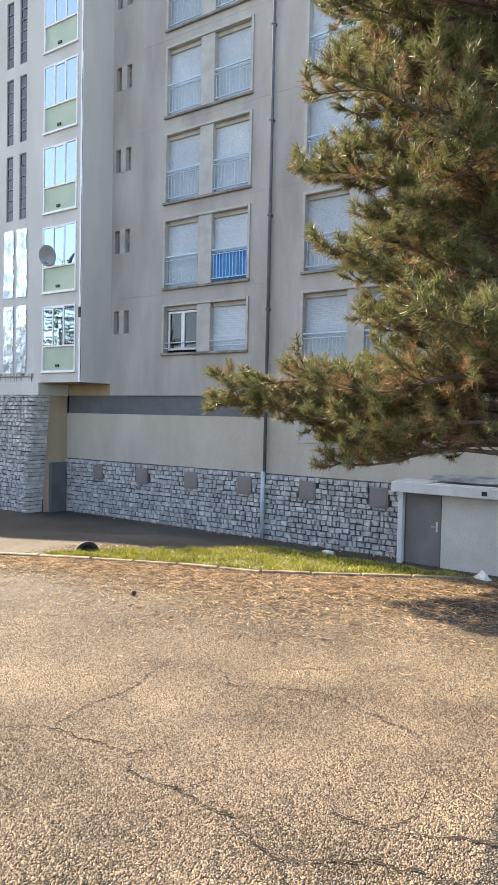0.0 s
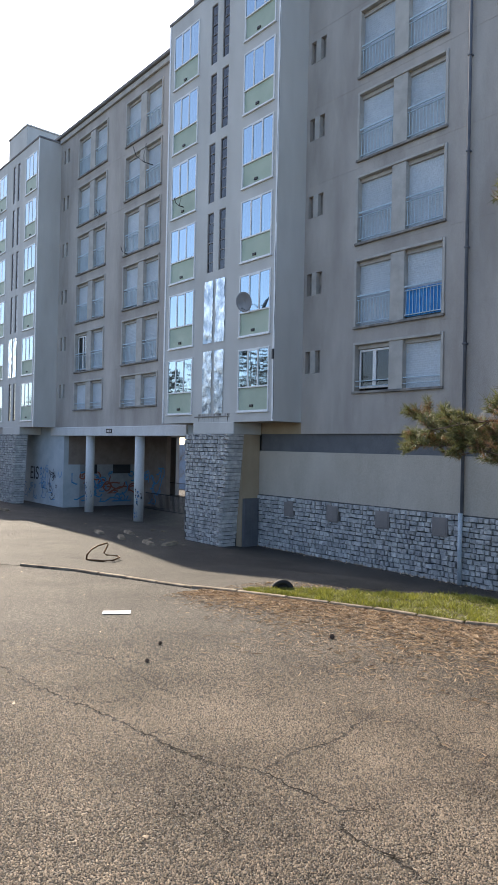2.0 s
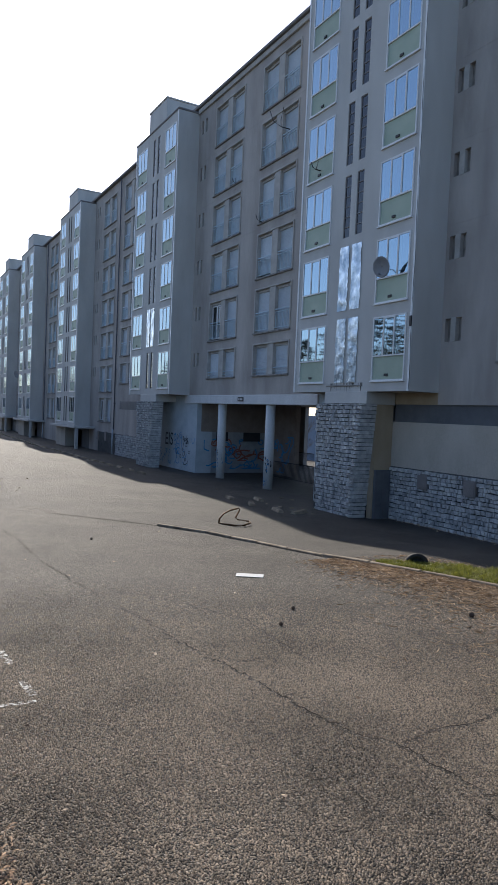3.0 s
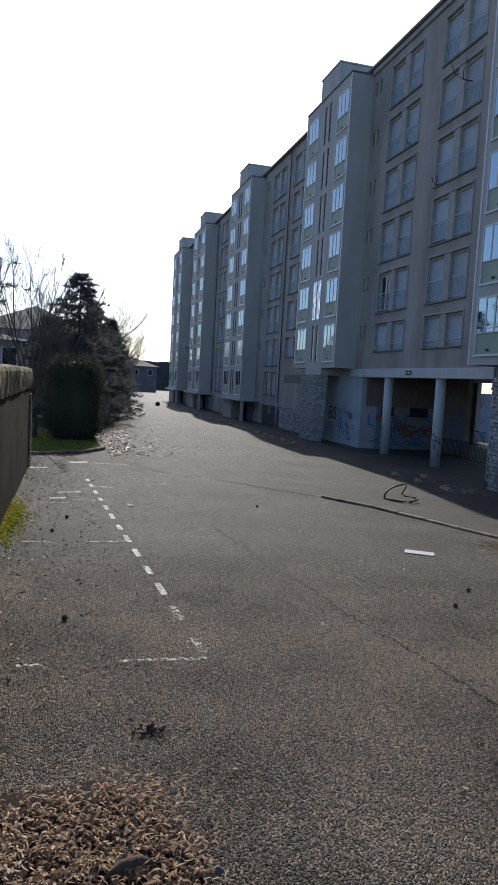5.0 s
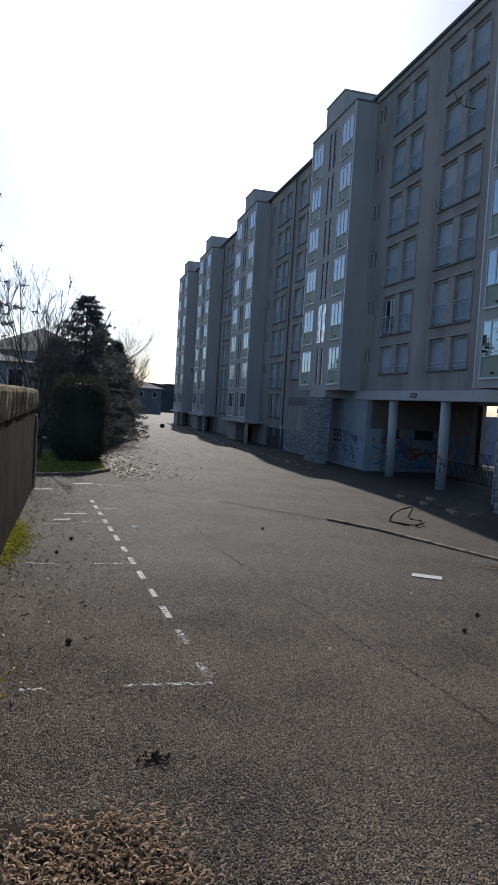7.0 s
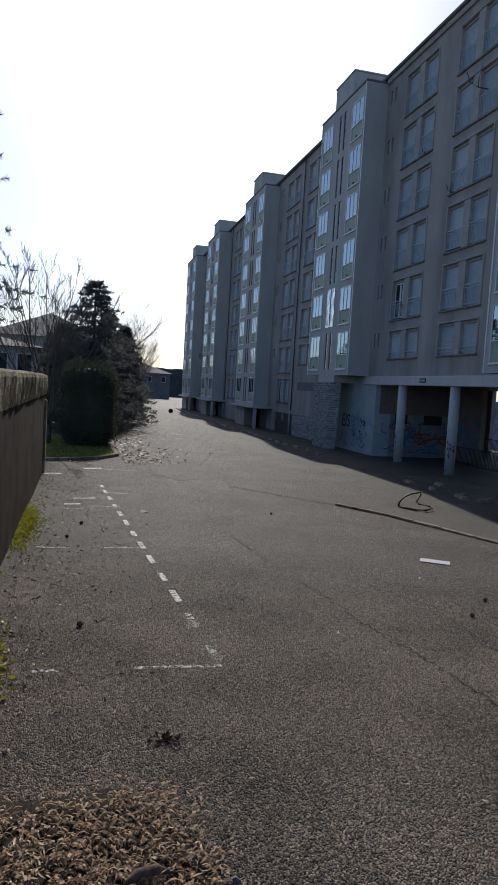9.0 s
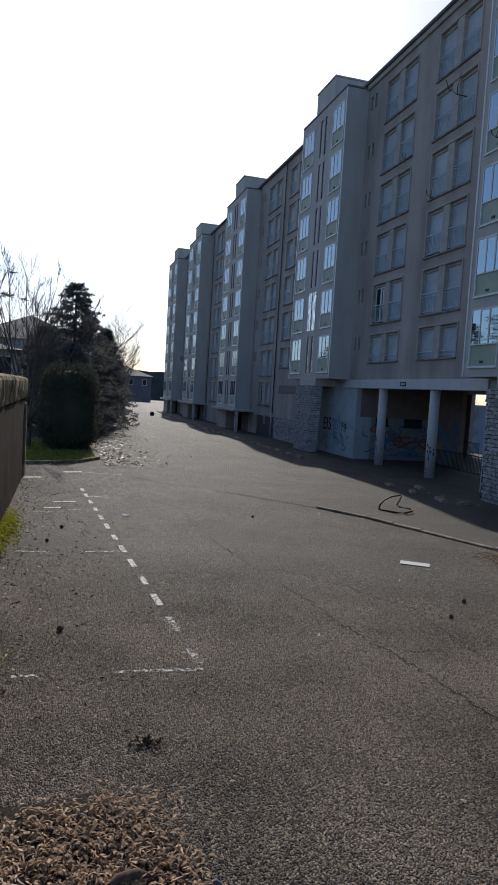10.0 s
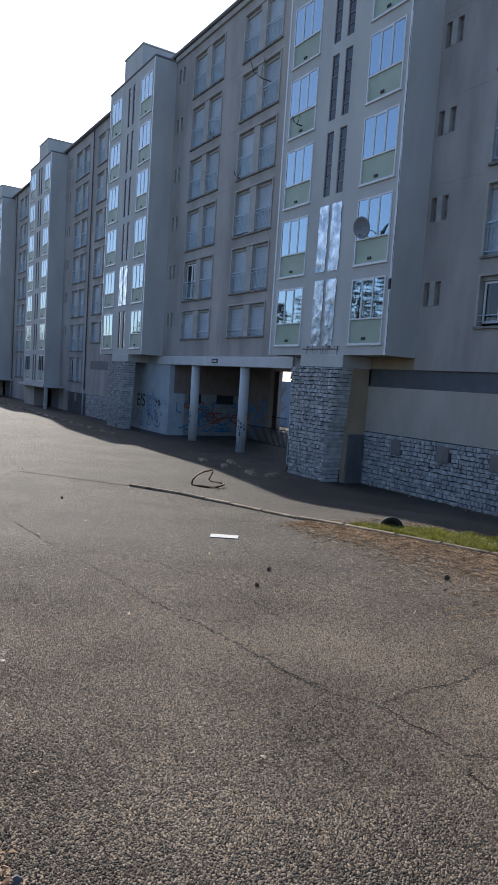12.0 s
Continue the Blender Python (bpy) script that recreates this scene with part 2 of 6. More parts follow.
# Soil under the leaf pile, blackened to paint the shadows between leaves.
M_LEAFGAP = mat("leaf_mould", (0.012, 0.008, 0.006), (0.035, 0.022, 0.015), 8, 0.95, 40, 0.8)
M_BARK = mat("bark", (0.07, 0.05, 0.04), (0.17, 0.13, 0.10), 6, 0.95, 40, 0.8)
M_BARKD = mat("dark_bark", (0.05, 0.045, 0.04), (0.11, 0.10, 0.09), 4, 0.95, 40, 0.4)
M_TWIG = mat("grey_twigs", (0.10, 0.09, 0.08), (0.20, 0.185, 0.17), 4, 0.95, 40, 0.4)
M_STRIP = foliage("pale_leaf_curls", (0.03, 0.012, 0.007), (0.72, 0.47, 0.27), 0.4, 14, 0.1)
M_NEEDLE = foliage("pine_needles", (0.04, 0.052, 0.018), (0.26, 0.265, 0.11), 0.5)
M_DEAD = foliage("dead_needles", (0.12, 0.065, 0.032), (0.38, 0.235, 0.13), 0.6)
# Conifer needles greyed and lightened to include the veil of flare over them.
M_CONIF = foliage("haze_greyed_conifer", (0.10, 0.105, 0.105), (0.23, 0.23, 0.22), 0.8, 1.5, 0.5)
M_BUSH = foliage("bush_leaves", (0.04, 0.05, 0.035), (0.11, 0.12, 0.08), 0.85)
M_GRASS = foliage("grass_blades", (0.07, 0.085, 0.014), (0.46, 0.45, 0.085), 0.6, 3.5)
M_LEAF = foliage("dry_leaves", (0.075, 0.032, 0.016), (0.88, 0.68, 0.46), 0.5, 9, 0.08)
M_NLIT = foliage("fallen_needles", (0.085, 0.045, 0.024), (0.66, 0.48, 0.30), 0.6, 4)
M_MOSS = foliage("yellow_moss", (0.25, 0.27, 0.02), (0.55, 0.52, 0.06), 0.8, 5)
# House walls are lightened to carry the haze in front of them.
M_FARW = mat("haze_lightened_wall", (0.42, 0.43, 0.44), (0.54, 0.54, 0.55), 0.5, 0.9, 10, 0.0)
M_FARD = mat("distant_dark_wall", (0.13, 0.14, 0.16), (0.19, 0.20, 0.22), 0.5, 0.9, 10, 0.0)
M_FARR = mat("distant_roof", (0.12, 0.12, 0.13), (0.18, 0.17, 0.17), 0.8, 0.8, 10, 0.0)
M_DIST = mat("distant_woods", (0.05, 0.06, 0.065), (0.11, 0.12, 0.12), 0.15, 1.0, 2.0, 0.3)
# Blue-grey of the hills is aerial haze put into their colour.
M_HAZE = mat("haze_tinted_hills", (0.15, 0.20, 0.27), (0.22, 0.27, 0.34), 0.02, 1.0, 2.0, 0.0)
M_TEXT = M_SPRAYK


# ---- mesh helpers ----
def raw(name, verts, faces, material, smooth=False):
    me = bpy.data.meshes.new(name)
    me.from_pydata([tuple(v) for v in verts], [], faces)
    me.materials.append(material)
    if smooth:
        me.shade_smooth()
    me.update()
    return me


def link_part(name, me, parent=None, label="", at=(0, 0, 0)):
    ob = new(name, me)
    if parent is not None:
        ob.parent = parent
    ob.location = at
    if label:
        ob["label"] = label
    return ob


BOXF = [(0, 3, 2, 1), (4, 5, 6, 7), (0, 1, 5, 4), (1, 2, 6, 5), (2, 3, 7, 6), (3, 0, 4, 7)]


def boxes(name, items, material, bevel=0.0):
    """One mesh of boxes (x0, x1, y0, y1, z0, z1), edges bevelled."""
    v, f = [], []
    for x0, x1, y0, y1, z0, z1 in items:
        k = len(v)
        v += [(x0, y0, z0), (x1, y0, z0), (x1, y1, z0), (x0, y1, z0), (x0, y0, z1), (x1, y0, z1), (x1, y1, z1), (x0, y1, z1)]
        f += [tuple(k + i for i in q) for q in BOXF]
    me = raw(name, v, f, material)
    if bevel:
        bm = bmesh.new()
        bm.from_mesh(me)
        bmesh.ops.bevel(bm, geom=bm.edges[:], offset=bevel, segments=1, affect="EDGES", clamp_overlap=True)
        bm.to_mesh(me)
        bm.free()
    return me


def tubes(name, segs, material, sides=6):
    """Tapered tubes: rows of points with a radius each, all in one mesh."""
    v, f = [], []
    for pts in segs:
        base = len(v)
        for i, (p, r) in enumerate(pts):
            a = Vector(pts[max(i - 1, 0)][0])
            b = Vector(pts[min(i + 1, len(pts) - 1)][0])
            d = (b - a).normalized()
            u = d.orthogonal().normalized()
            w = d.cross(u)
            for s in range(sides):
                an = 2 * math.pi * s / sides
                v.append(Vector(p) + (u * math.cos(an) + w * math.sin(an)) * r)
        for i in range(len(pts) - 1):
            for s in range(sides):
                s2 = (s + 1) % sides
                f.append((base + i * sides + s, base + i * sides + s2, base + (i + 1) * sides + s2, base + (i + 1) * sides + s))
        f.append(tuple(base + s for s in range(sides))[::-1])
        f.append(tuple(base + (len(pts) - 1) * sides + s for s in range(sides)))
    return raw(name, v, f, material, True)


def wall_mesh(name, y0, y1, z0, z1, holes, xf, th, material, grooves=()):
    """A wall facing -x with openings that go through it and shallow horizontal joints."""
    G = 0.016
    ys = sorted({y0, y1, *[h[0] for h in holes], *[h[1] for h in holes]})
    zs = sorted({z0, z1, *[h[2] for h in holes], *[h[3] for h in holes], *[g for g in grooves], *[g + G for g in grooves]})
    ys = [y for y in ys if y0 <= y <= y1]
    zs = [z for z in zs if z0 <= z <= z1]

    def depth(i, j):
        if i < 0 or j < 0 or i >= len(ys) - 1 or j >= len(zs) - 1:
            return th
        y, z = (ys[i] + ys[i + 1]) / 2, (zs[j] + zs[j + 1]) / 2
        if any(h[0] < y < h[1] and h[2] < z < h[3] for h in holes):
            return th
        return 0.006 if any(g < z < g + G for g in grooves) else 0.0

    v, f = [], []

    def quad(a, b, c, d):
        k = len(v)
        v.extend((a, b, c, d))
        f.append((k, k + 1, k + 2, k + 3))

    for i in range(len(ys) - 1):
        for j in range(len(zs) - 1):
            d = depth(i, j)
            ya, yb, za, zb = ys[i], ys[i + 1], zs[j], zs[j + 1]
            if d < th:
                quad((xf + d, ya, za), (xf + d, ya, zb), (xf + d, yb, zb), (xf + d, yb, za))
                quad((xf + th, ya, za), (xf + th, yb, za), (xf + th, yb, zb), (xf + th, ya, zb))
            for di, dj in ((1, 0), (-1, 0), (0, 1), (0, -1)):
                e = depth(i + di, j + dj)
                if d < e:
                    if di:
                        y = yb if di > 0 else ya
                        q = [(xf + d, y, za), (xf + d, y, zb), (xf + e, y, zb), (xf + e, y, za)]
                        quad(*(q if di > 0 else q[::-1]))
                    else:
                        z = zb if dj > 0 else za
                        q = [(xf + d, ya, z), (xf + e, ya, z), (xf + e, yb, z), (xf + d, yb, z)]
                        quad(*(q if dj > 0 else q[::-1]))
    me = raw(name, v, f, material)
    bm = bmesh.new()
    bm.from_mesh(me)
    bmesh.ops.remove_doubles(bm, verts=bm.verts[:], dist=1e-5)
    bm.to_mesh(me)
    bm.free()
    return me


def each(name, items, material, bevel=0.0, parent=None, label=""):
    """Every box as a part of its own."""
    for it in items:
        link_part(name, boxes(name, [it], material, bevel), parent, label)


def smooth(a, b, x):
    t = np.clip((x - a) / (b - a), 0, 1)
    return t * t * (3 - 2 * t)


def gz_arr(x, y):
    """Height of the ground: a cross fall towards the building, and a level bank beside the kerb nearer the annex."""
    w = 1 - smooth(9.5, 17, y)
    return (1 - w) * (-0.068 * np.clip(x - 4, 0, 11.5)) + w * (-0.78 * smooth(12.2, 14.8, x))


def ground_z(x, y=30.0):
    return float(gz_arr(x, y))


rnd = random.Random(7)
rng = np.random.default_rng(5)

# ---- ground ----
gx = [-900, -60, -1.3, 1.5, *np.arange(4, 17.3, 0.2).round(3).tolist(), 30, 60, 200, 900]
gy = [-900, -60, -10, 0, *np.arange(4, 18, 0.25).tolist(), 30, 110, 900]
gv = [(x, y, ground_z(x, y) - 0.18 * min(max(0, x - 30), 170)) for y in gy for x in gx]  # falls away behind the building
gf = [(j * len(gx) + i, j * len(gx) + i + 1, (j + 1) * len(gx) + i + 1, (j + 1) * len(gx) + i) for j in range(len(gy) - 1) for i in range(len(gx) - 1)]
tagged(new("ground", raw("ground", gv, gf, M_ASPH)), "coarse chip-seal asphalt ground, cracked and faded", "ground", kind="structure")

KERB = [(15.0, 0.8), (13.2, 2.9), (11.86, 4.54), (10.4, 6.91), (9.9, 8.5), (9.22, 10.15), (8.5, 12.4), (8.15, 14.65), (7.6, 16.3), (6.64, 17.42)]


def kerb_x(y):
    for (xa, ya), (xb, yb) in zip(KERB, KERB[1:]):
        if ya <= y <= yb:
            return xa + (xb - xa) * (y - ya) / (yb - ya)
    return 6.64


def sheet(name, rows, material, lift):
    """A thin overlay that follows the ground between two edges given row by row (y, x_left, x_right)."""
    v, f, prev = [], [], None
    for y, xl, xr in rows:
        xs = [xl + (xr - xl) * i / 40 for i in range(41)]
        k = len(v)
        v += [(x, y, ground_z(x, y) + lift) for x in xs]
        if prev is not None:
            f += [(prev + i, prev + i + 1, k + i + 1, k + i) for i in range(40)]
        prev = k
    me = raw(name, v, f, material)
    bm = bmesh.new()
    bm.from_mesh(me)
    bmesh.ops.dissolve_degenerate(bm, dist=1e-4, edges=bm.edges[:])
    bm.to_mesh(me)
    bm.free()
    return me


rows = [(y, kerb_x(y), 17.1) for y in np.linspace(0.8, 17.42, 70)]
rows += [(18.2, 5.6, 17.1), (19.2, 4.2, 17.1), (20.5, 2.7, 17.1), (22.5, 1.9, 17.1), (26, 1.6, 17.1), (40, 1.4, 17.1), (60, 1.6, 17.1), (108, 3, 17.1), (180, 3, 60)]
tagged(new("pavement", sheet("pavement", rows, M_ASPH2, 0.009)), "smooth grey asphalt along the building", "pavement", kind="structure")

# kerb stones along the curved edge
kerb = tagged(new("kerb"), "weathered concrete kerb stones edging the verge", "kerb", kind="structure")
for (xa, ya), (xb, yb) in zip(KERB, KERB[1:]):
    n = max(1, round(math.dist((xa, ya), (xb, yb)) / 1.0))
    for i in range(n):
        t0, t1 = i / n, (i + 1) / n - 0.012
        p, q = (xa + (xb - xa) * t0, ya + (yb - ya) * t0), (xa + (xb - xa) * t1, ya + (yb - ya) * t1)
        L = math.dist(p, q)
        me = boxes("kerb_stone", [(0, L, -0.055, 0.055, -0.12, 0.06)], M_KERB, 0.015)
        ob = link_part("kerb_stone", me, kerb)
        sl = math.atan2(ground_z(*q) - ground_z(*p), L)
        ob.matrix_basis = Matrix.Translation((p[0], p[1], ground_z(*p) + rnd.uniform(-0.01, 0.01))) @ Euler((0, -sl, math.atan2(q[1] - p[1], q[0] - p[0]))).to_matrix().to_4x4()

# ---- the apartment building ----
M, B, H, HF = 16.96, 15.6, 2.75, 2.785
BASE = -0.8
ROOFZ = 21.2
building = tagged(new("apartment_building"), "long run-down concrete apartment block with projecting stairwell bays", "building")
BAYS = [(-3.4, 3.75, 3.93, 6, "pier"), (17.7, 24.78, 3.93, 6, "pier"), (38.65, 45.93, 3.93, 6, "pier"), (60.3, 67.5, 1.25, 7, "porch"),
        (79.9, 87.1, 1.25, 7, "porch"), (96.0, 103.2, 1.25, 7, "porch")]
mesh_cache = {}


def cached(key, make):
    if key not in mesh_cache:
        mesh_cache[key] = make()
    return mesh_cache[key]


W2 = 1.65  # half width of a window pair


def shutter_mesh(w, h, drop=1.0):
    """A roller shutter: one ribbed run of slats."""
    v, f, n = [], [], int(h * drop / 0.07)
    for i in range(n):
        z1 = h - i * 0.07
        for x, z in ((0.006, z1), (0.0, z1 - 0.012), (0.0, z1 - 0.062)):
            v += [(x, 0, z), (x, w, z)]
    v += [(0.006, 0, h - n * 0.07), (0.006, w, h - n * 0.07)]
    f = [(2 * i, 2 * i + 2, 2 * i + 3, 2 * i + 1) for i in range(len(v) // 2 - 1)]
    return raw("shutter", v, f, M_SHUT)


def railing_mesh(w, h, low):
    if low:
        return boxes("railing", [(-0.01, 0.02, 0, w, 0.30, 0.335), (-0.01, 0.02, 0, w, 0.13, 0.15)], M_RAIL, 0.004)
    it = [(-0.015, 0.03, 0, w, h - 0.05, h), (-0.005, 0.02, 0, w, h - 0.17, h - 0.145), (-0.005, 0.02, 0, w, 0.10, 0.13)]
    n = 11
    it += [(0.0, 0.016, (i + 0.5) * w / n - 0.008, (i + 0.5) * w / n + 0.008, 0.12, h - 0.15) for i in range(n)]
    return boxes("railing", it, M_RAIL)


def sash_mesh(w, h):
    t, m = 0.07, w / 2
    return boxes("sash_frame", [(0, 0.06, 0, t, 0, h), (0, 0.06, w - t, w, 0, h), (0, 0.06, t, w - t, h - t, h), (0, 0.06, t, w - t, 0, t),
                                (-0.01, 0.06, m - 0.07, m + 0.07, t, h - t)], M_PVC, 0.006)


def window_pair(yc, zb, h, low=False, sash=(), blue=(), drops=(1, 1), mx=M):
    """Two openings with a pier between them in one surround: frame, lintel pieces, shutters or sash, railings."""
    key = (round(h, 2), "pair")

    def surround():
        it = [(-0.045, 0.20, -W2 - 0.09, -W2, -0.02, h + 0.08), (-0.045, 0.20, W2, W2 + 0.09, -0.02, h + 0.08), (-0.06, 0.20, -W2, W2, h, h + 0.08)]
        return boxes("window", it, M_FRAME, 0.008)

    win = link_part("window", cached(key, surround), building, "", (mx, yc, zb))
    link_part("sill", cached((round(h, 2), "sill"), lambda: boxes("sill", [(-0.09, 0.22, -W2 - 0.10, W2 + 0.10, -0.10, -0.02)], M_SILL, 0.012)), win, "dark stained sill")
    link_part("pillar", cached((round(h, 2), "pillar"), lambda: boxes("pillar", [(-0.02, 0.22, -0.27, 0.27, -0.02, h)], M_FRAME, 0.01)), win)
    for s, ya in ((0, -W2), (1, 0.27)):
        w = W2 - 0.27
        link_part("shutter_box", cached((w, "sbox"), lambda: boxes("shutter_box", [(0.10, 0.22, 0, w, -0.13, 0)], M_FRAME, 0.01)), win, "", (0, ya, h))
        if s in sash:
            sf = link_part("sash", cached((w, h, "sash"), lambda: sash_mesh(w - 0.1, h - 0.23)), win, "white plastic double window", (0.14, ya + 0.05, 0.08))
            # Dark sheet behind the sash paints the unlit room.
            link_part("curtain", cached((w, h, "rdark"), lambda: boxes("curtain", [(0.3, 0.32, 0, w - 0.1, 0, h - 0.2)], M_ROOM)), win, "", (0.14, ya + 0.05, 0.06))
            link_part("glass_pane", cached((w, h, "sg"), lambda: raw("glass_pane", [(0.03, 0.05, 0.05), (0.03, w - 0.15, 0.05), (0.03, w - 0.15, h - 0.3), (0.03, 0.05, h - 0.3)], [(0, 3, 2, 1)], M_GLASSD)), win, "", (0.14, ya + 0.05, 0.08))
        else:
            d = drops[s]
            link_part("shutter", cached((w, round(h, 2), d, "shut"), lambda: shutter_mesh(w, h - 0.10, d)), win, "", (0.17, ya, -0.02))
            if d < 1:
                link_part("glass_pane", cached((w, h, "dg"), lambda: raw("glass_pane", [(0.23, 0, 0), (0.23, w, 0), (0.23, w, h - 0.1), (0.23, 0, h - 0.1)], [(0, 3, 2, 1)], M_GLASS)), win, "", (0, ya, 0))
                # Another dark sheet for the unlit room below the raised shutter.
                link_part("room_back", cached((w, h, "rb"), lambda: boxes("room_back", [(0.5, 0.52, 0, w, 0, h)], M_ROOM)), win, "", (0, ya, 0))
        if yc > 40:
            link_part("railing", cached((w, low, "rail"), lambda: railing_mesh(w, 1.02, low)), win, "pale blue painted steel railing", (0.02, ya, 0))["kind"] = "stuff"
        else:
            rails = ((0.30, 0.335), (0.13, 0.15)) if low else ((0.97, 1.02), (0.85, 0.875), (0.10, 0.13))
            for za, zz in rails:
                link_part("rail", cached((w, za, "rl"), lambda: boxes("rail", [(-0.015, 0.022, 0, w, za, zz)], M_RAIL, 0.005)), win, "pale blue painted steel rail", (0.02, ya, 0))
            for i in range(0 if low else 11):
                link_part("bar", cached("bar", lambda: boxes("bar", [(0.0, 0.016, -0.008, 0.008, 0.12, 0.86)], M_RAIL)), win, "", (0.02, ya + (i + 0.5) * w / 11, 0))
        if s in blue:
            def corr():
                v, f, n = [], [], 40
                for i in range(n + 1):
                    x, y = 0.05 + 0.02 * math.sin(i * 1.9), w * i / n
                    v += [(x, y, 0.06), (x, y, 0.92)]
                f = [(2 * i, 2 * i + 1, 2 * i + 3, 2 * i + 2) for i in range(n)]
                return raw("screen", v, f, M_BLUE)
            link_part("screen", corr(), win, "bright blue corrugated screen behind the railing", (0.02, ya, 0))
    return win


def slot_pair(ya, yb, z0, z1):
    """Two narrow openings with a pale block between."""
    s = link_part("slot_window", cached(("slot", round(z1 - z0, 2)), lambda: boxes("slot_window", [(-0.015, 0.20, 0.25, 0.48, -0.02, z1 - z0 + 0.02)], M_FRAME, 0.01)), building, "", (M, ya, z0))
    link_part("glass_pane", cached(("slotg", round(z1 - z0, 2)), lambda: boxes("glass_pane", [(0.16, 0.18, 0, 0.25, 0, z1 - z0), (0.16, 0.18, 0.48, 0.73, 0, z1 - z0)], M_SILL)), s)


def win_z(k, low0):
    """Sill and head of a window on storey k; the lowest ones may have a high sill."""
    return (4.94 if k == 0 and low0 else 4.30 + HF * k), 6.45 + HF * k


def facade(y0, y1, zlow, cols, slots, extra=(), ground=()):
    """One stretch of the main wall between two bays."""
    holes = list(ground)
    for yc, low0 in cols:
        for k in range(6):
            zb, zt = win_z(k, low0)
            holes.append((yc - W2 - 0.05, yc + W2 + 0.05, zb - 0.05, zt + 0.05))
    for ya in slots:
        for k in range(6):
            holes.append((ya, ya + 0.73, 5.67 + HF * k, 6.46 + HF * k))
    holes += list(extra)
    grooves = [3.62, 3.84] + [6.86 + H * k for k in range(5)]
    grooves = [g for g in grooves if g > zlow + 0.1]
    me = wall_mesh("wall", y0, y1, zlow, ROOFZ, holes, M, 0.30, M_WALL, grooves)
    link_part("wall", me, building, "beige-grey rendered wall with horizontal joints and stains")
    for ya in slots:
        for k in range(6):
            slot_pair(ya, ya + 0.73, 5.67 + HF * k, 6.46 + HF * k)


# near stretch
facade(3.75, 17.7, 3.52, [(13.54, True), (8.24, False)], [16.82])
for k in range(6):
    zb, zt = win_z(k, True)
    window_pair(13.54, zb, zt - zb, k == 0, sash=(1,) if k == 0 else (), blue=(0,) if k == 1 else ())
    zb, zt = win_z(k, False)
    window_pair(8.24, zb, zt - zb)
# between the first two bays, over the passage
facade(24.78, 38.65, 3.92, [(29.14, True), (34.52, True)], [37.5])
for k in range(6):
    zb, zt = win_z(k, True)
    window_pair(29.14, zb, zt - zb, k == 0, drops=(1, 0.93) if k == 2 else (1, 1))
    window_pair(34.52, zb, zt - zb, k == 0, sash=(1,) if k == 1 else ())
# the far stretches
facade(45.93, 60.3, 1.3, [(55.9, False), (50.5, True)], [58.9], extra=[(55.9 - W2 - 0.05, 55.9 + W2 + 0.05, 1.75, 3.8)])
for k in range(6):
    zb, zt = win_z(k, False)
    window_pair(55.9, zb, zt - zb)
    zb, zt = win_z(k, True)
    window_pair(50.5, zb, zt - zb, k == 0)
window_pair(55.9, 1.8, 1.95, True, sash=(1,))
for y0, y1, ca, cb in ((67.5, 79.9, 71.0, 75.6), (87.1, 96.0, 89.6, 93.4)):
    facade(y0, y1, 1.3, [(ca, False), (cb, False)], [], extra=[(yc - W2 - 0.05, yc + W2 + 0.05, 1.55, 3.8) for yc in (ca, cb)])
    for yc in (ca, cb):
        for k in range(6):
            zb, zt = win_z(k, False)
            window_pair(yc, zb, zt - zb)
        window_pair(yc, 1.6, 2.15, True)


# ---- stairwell bays ----
def bay_unit(y0, y1, zb, parent_x=B):
    """Glazed loggia unit: white frame with three panes over a pale green panel with a small vent."""
    w, h, hp = y1 - y0, 2.28, 0.86

    def frame_mesh():
        t = 0.05
        a, b = w * 0.345, w * 0.665
        hl = [(t, w - t, t, hp), (t, a - 0.03, hp + t, h - t), (a + 0.03, b - 0.03, hp + t, h - t - 0.04), (b + 0.03, w - t, hp + t, h - t)]
        return wall_mesh("loggia_window", 0, w, 0, h, hl, -0.03, 0.13, M_PVC)

    u = link_part("loggia_window", cached(("bay", round(w, 2)), frame_mesh), building, "white framed loggia window over a pale green panel", (parent_x, y0, zb))
    link_part("panel", cached(("bayp", round(w, 2)), lambda: boxes("panel", [(0.02, 0.06, 0.05, w - 0.05, 0.05, hp)], M_GREEN, 0.004)), u, "pale green panel")
    link_part("sill", cached(("bays", round(w, 2)), lambda: boxes("sill", [(-0.07, 0.02, -0.03, w + 0.03, -0.045, 0.0)], M_PVC, 0.006)), u)
    link_part("vent", cached("bayv", lambda: boxes("vent", [(-0.02, 0.03, -0.09, 0.09, 0, 0.09)], M_BLACK, 0.008)), u, "small black vent", (0, w * 0.55, 0.16))
    for a, b in ((0.05, w * 0.345 - 0.03), (w * 0.345 + 0.03, w * 0.665 - 0.03), (w * 0.665 + 0.03, w - 0.05)):
        link_part("glass_pane", cached(("bayg", round(b - a, 3)), lambda: raw("glass_pane", [(0, 0, 0), (0, b - a, 0), (0, b - a, h - hp - 0.1), (0, 0, h - hp - 0.1)], [(0, 3, 2, 1)], M_GLASS)), u, "", (-0.012 + rnd.uniform(-0.004, 0.004), a, hp + 0.05))
    return u


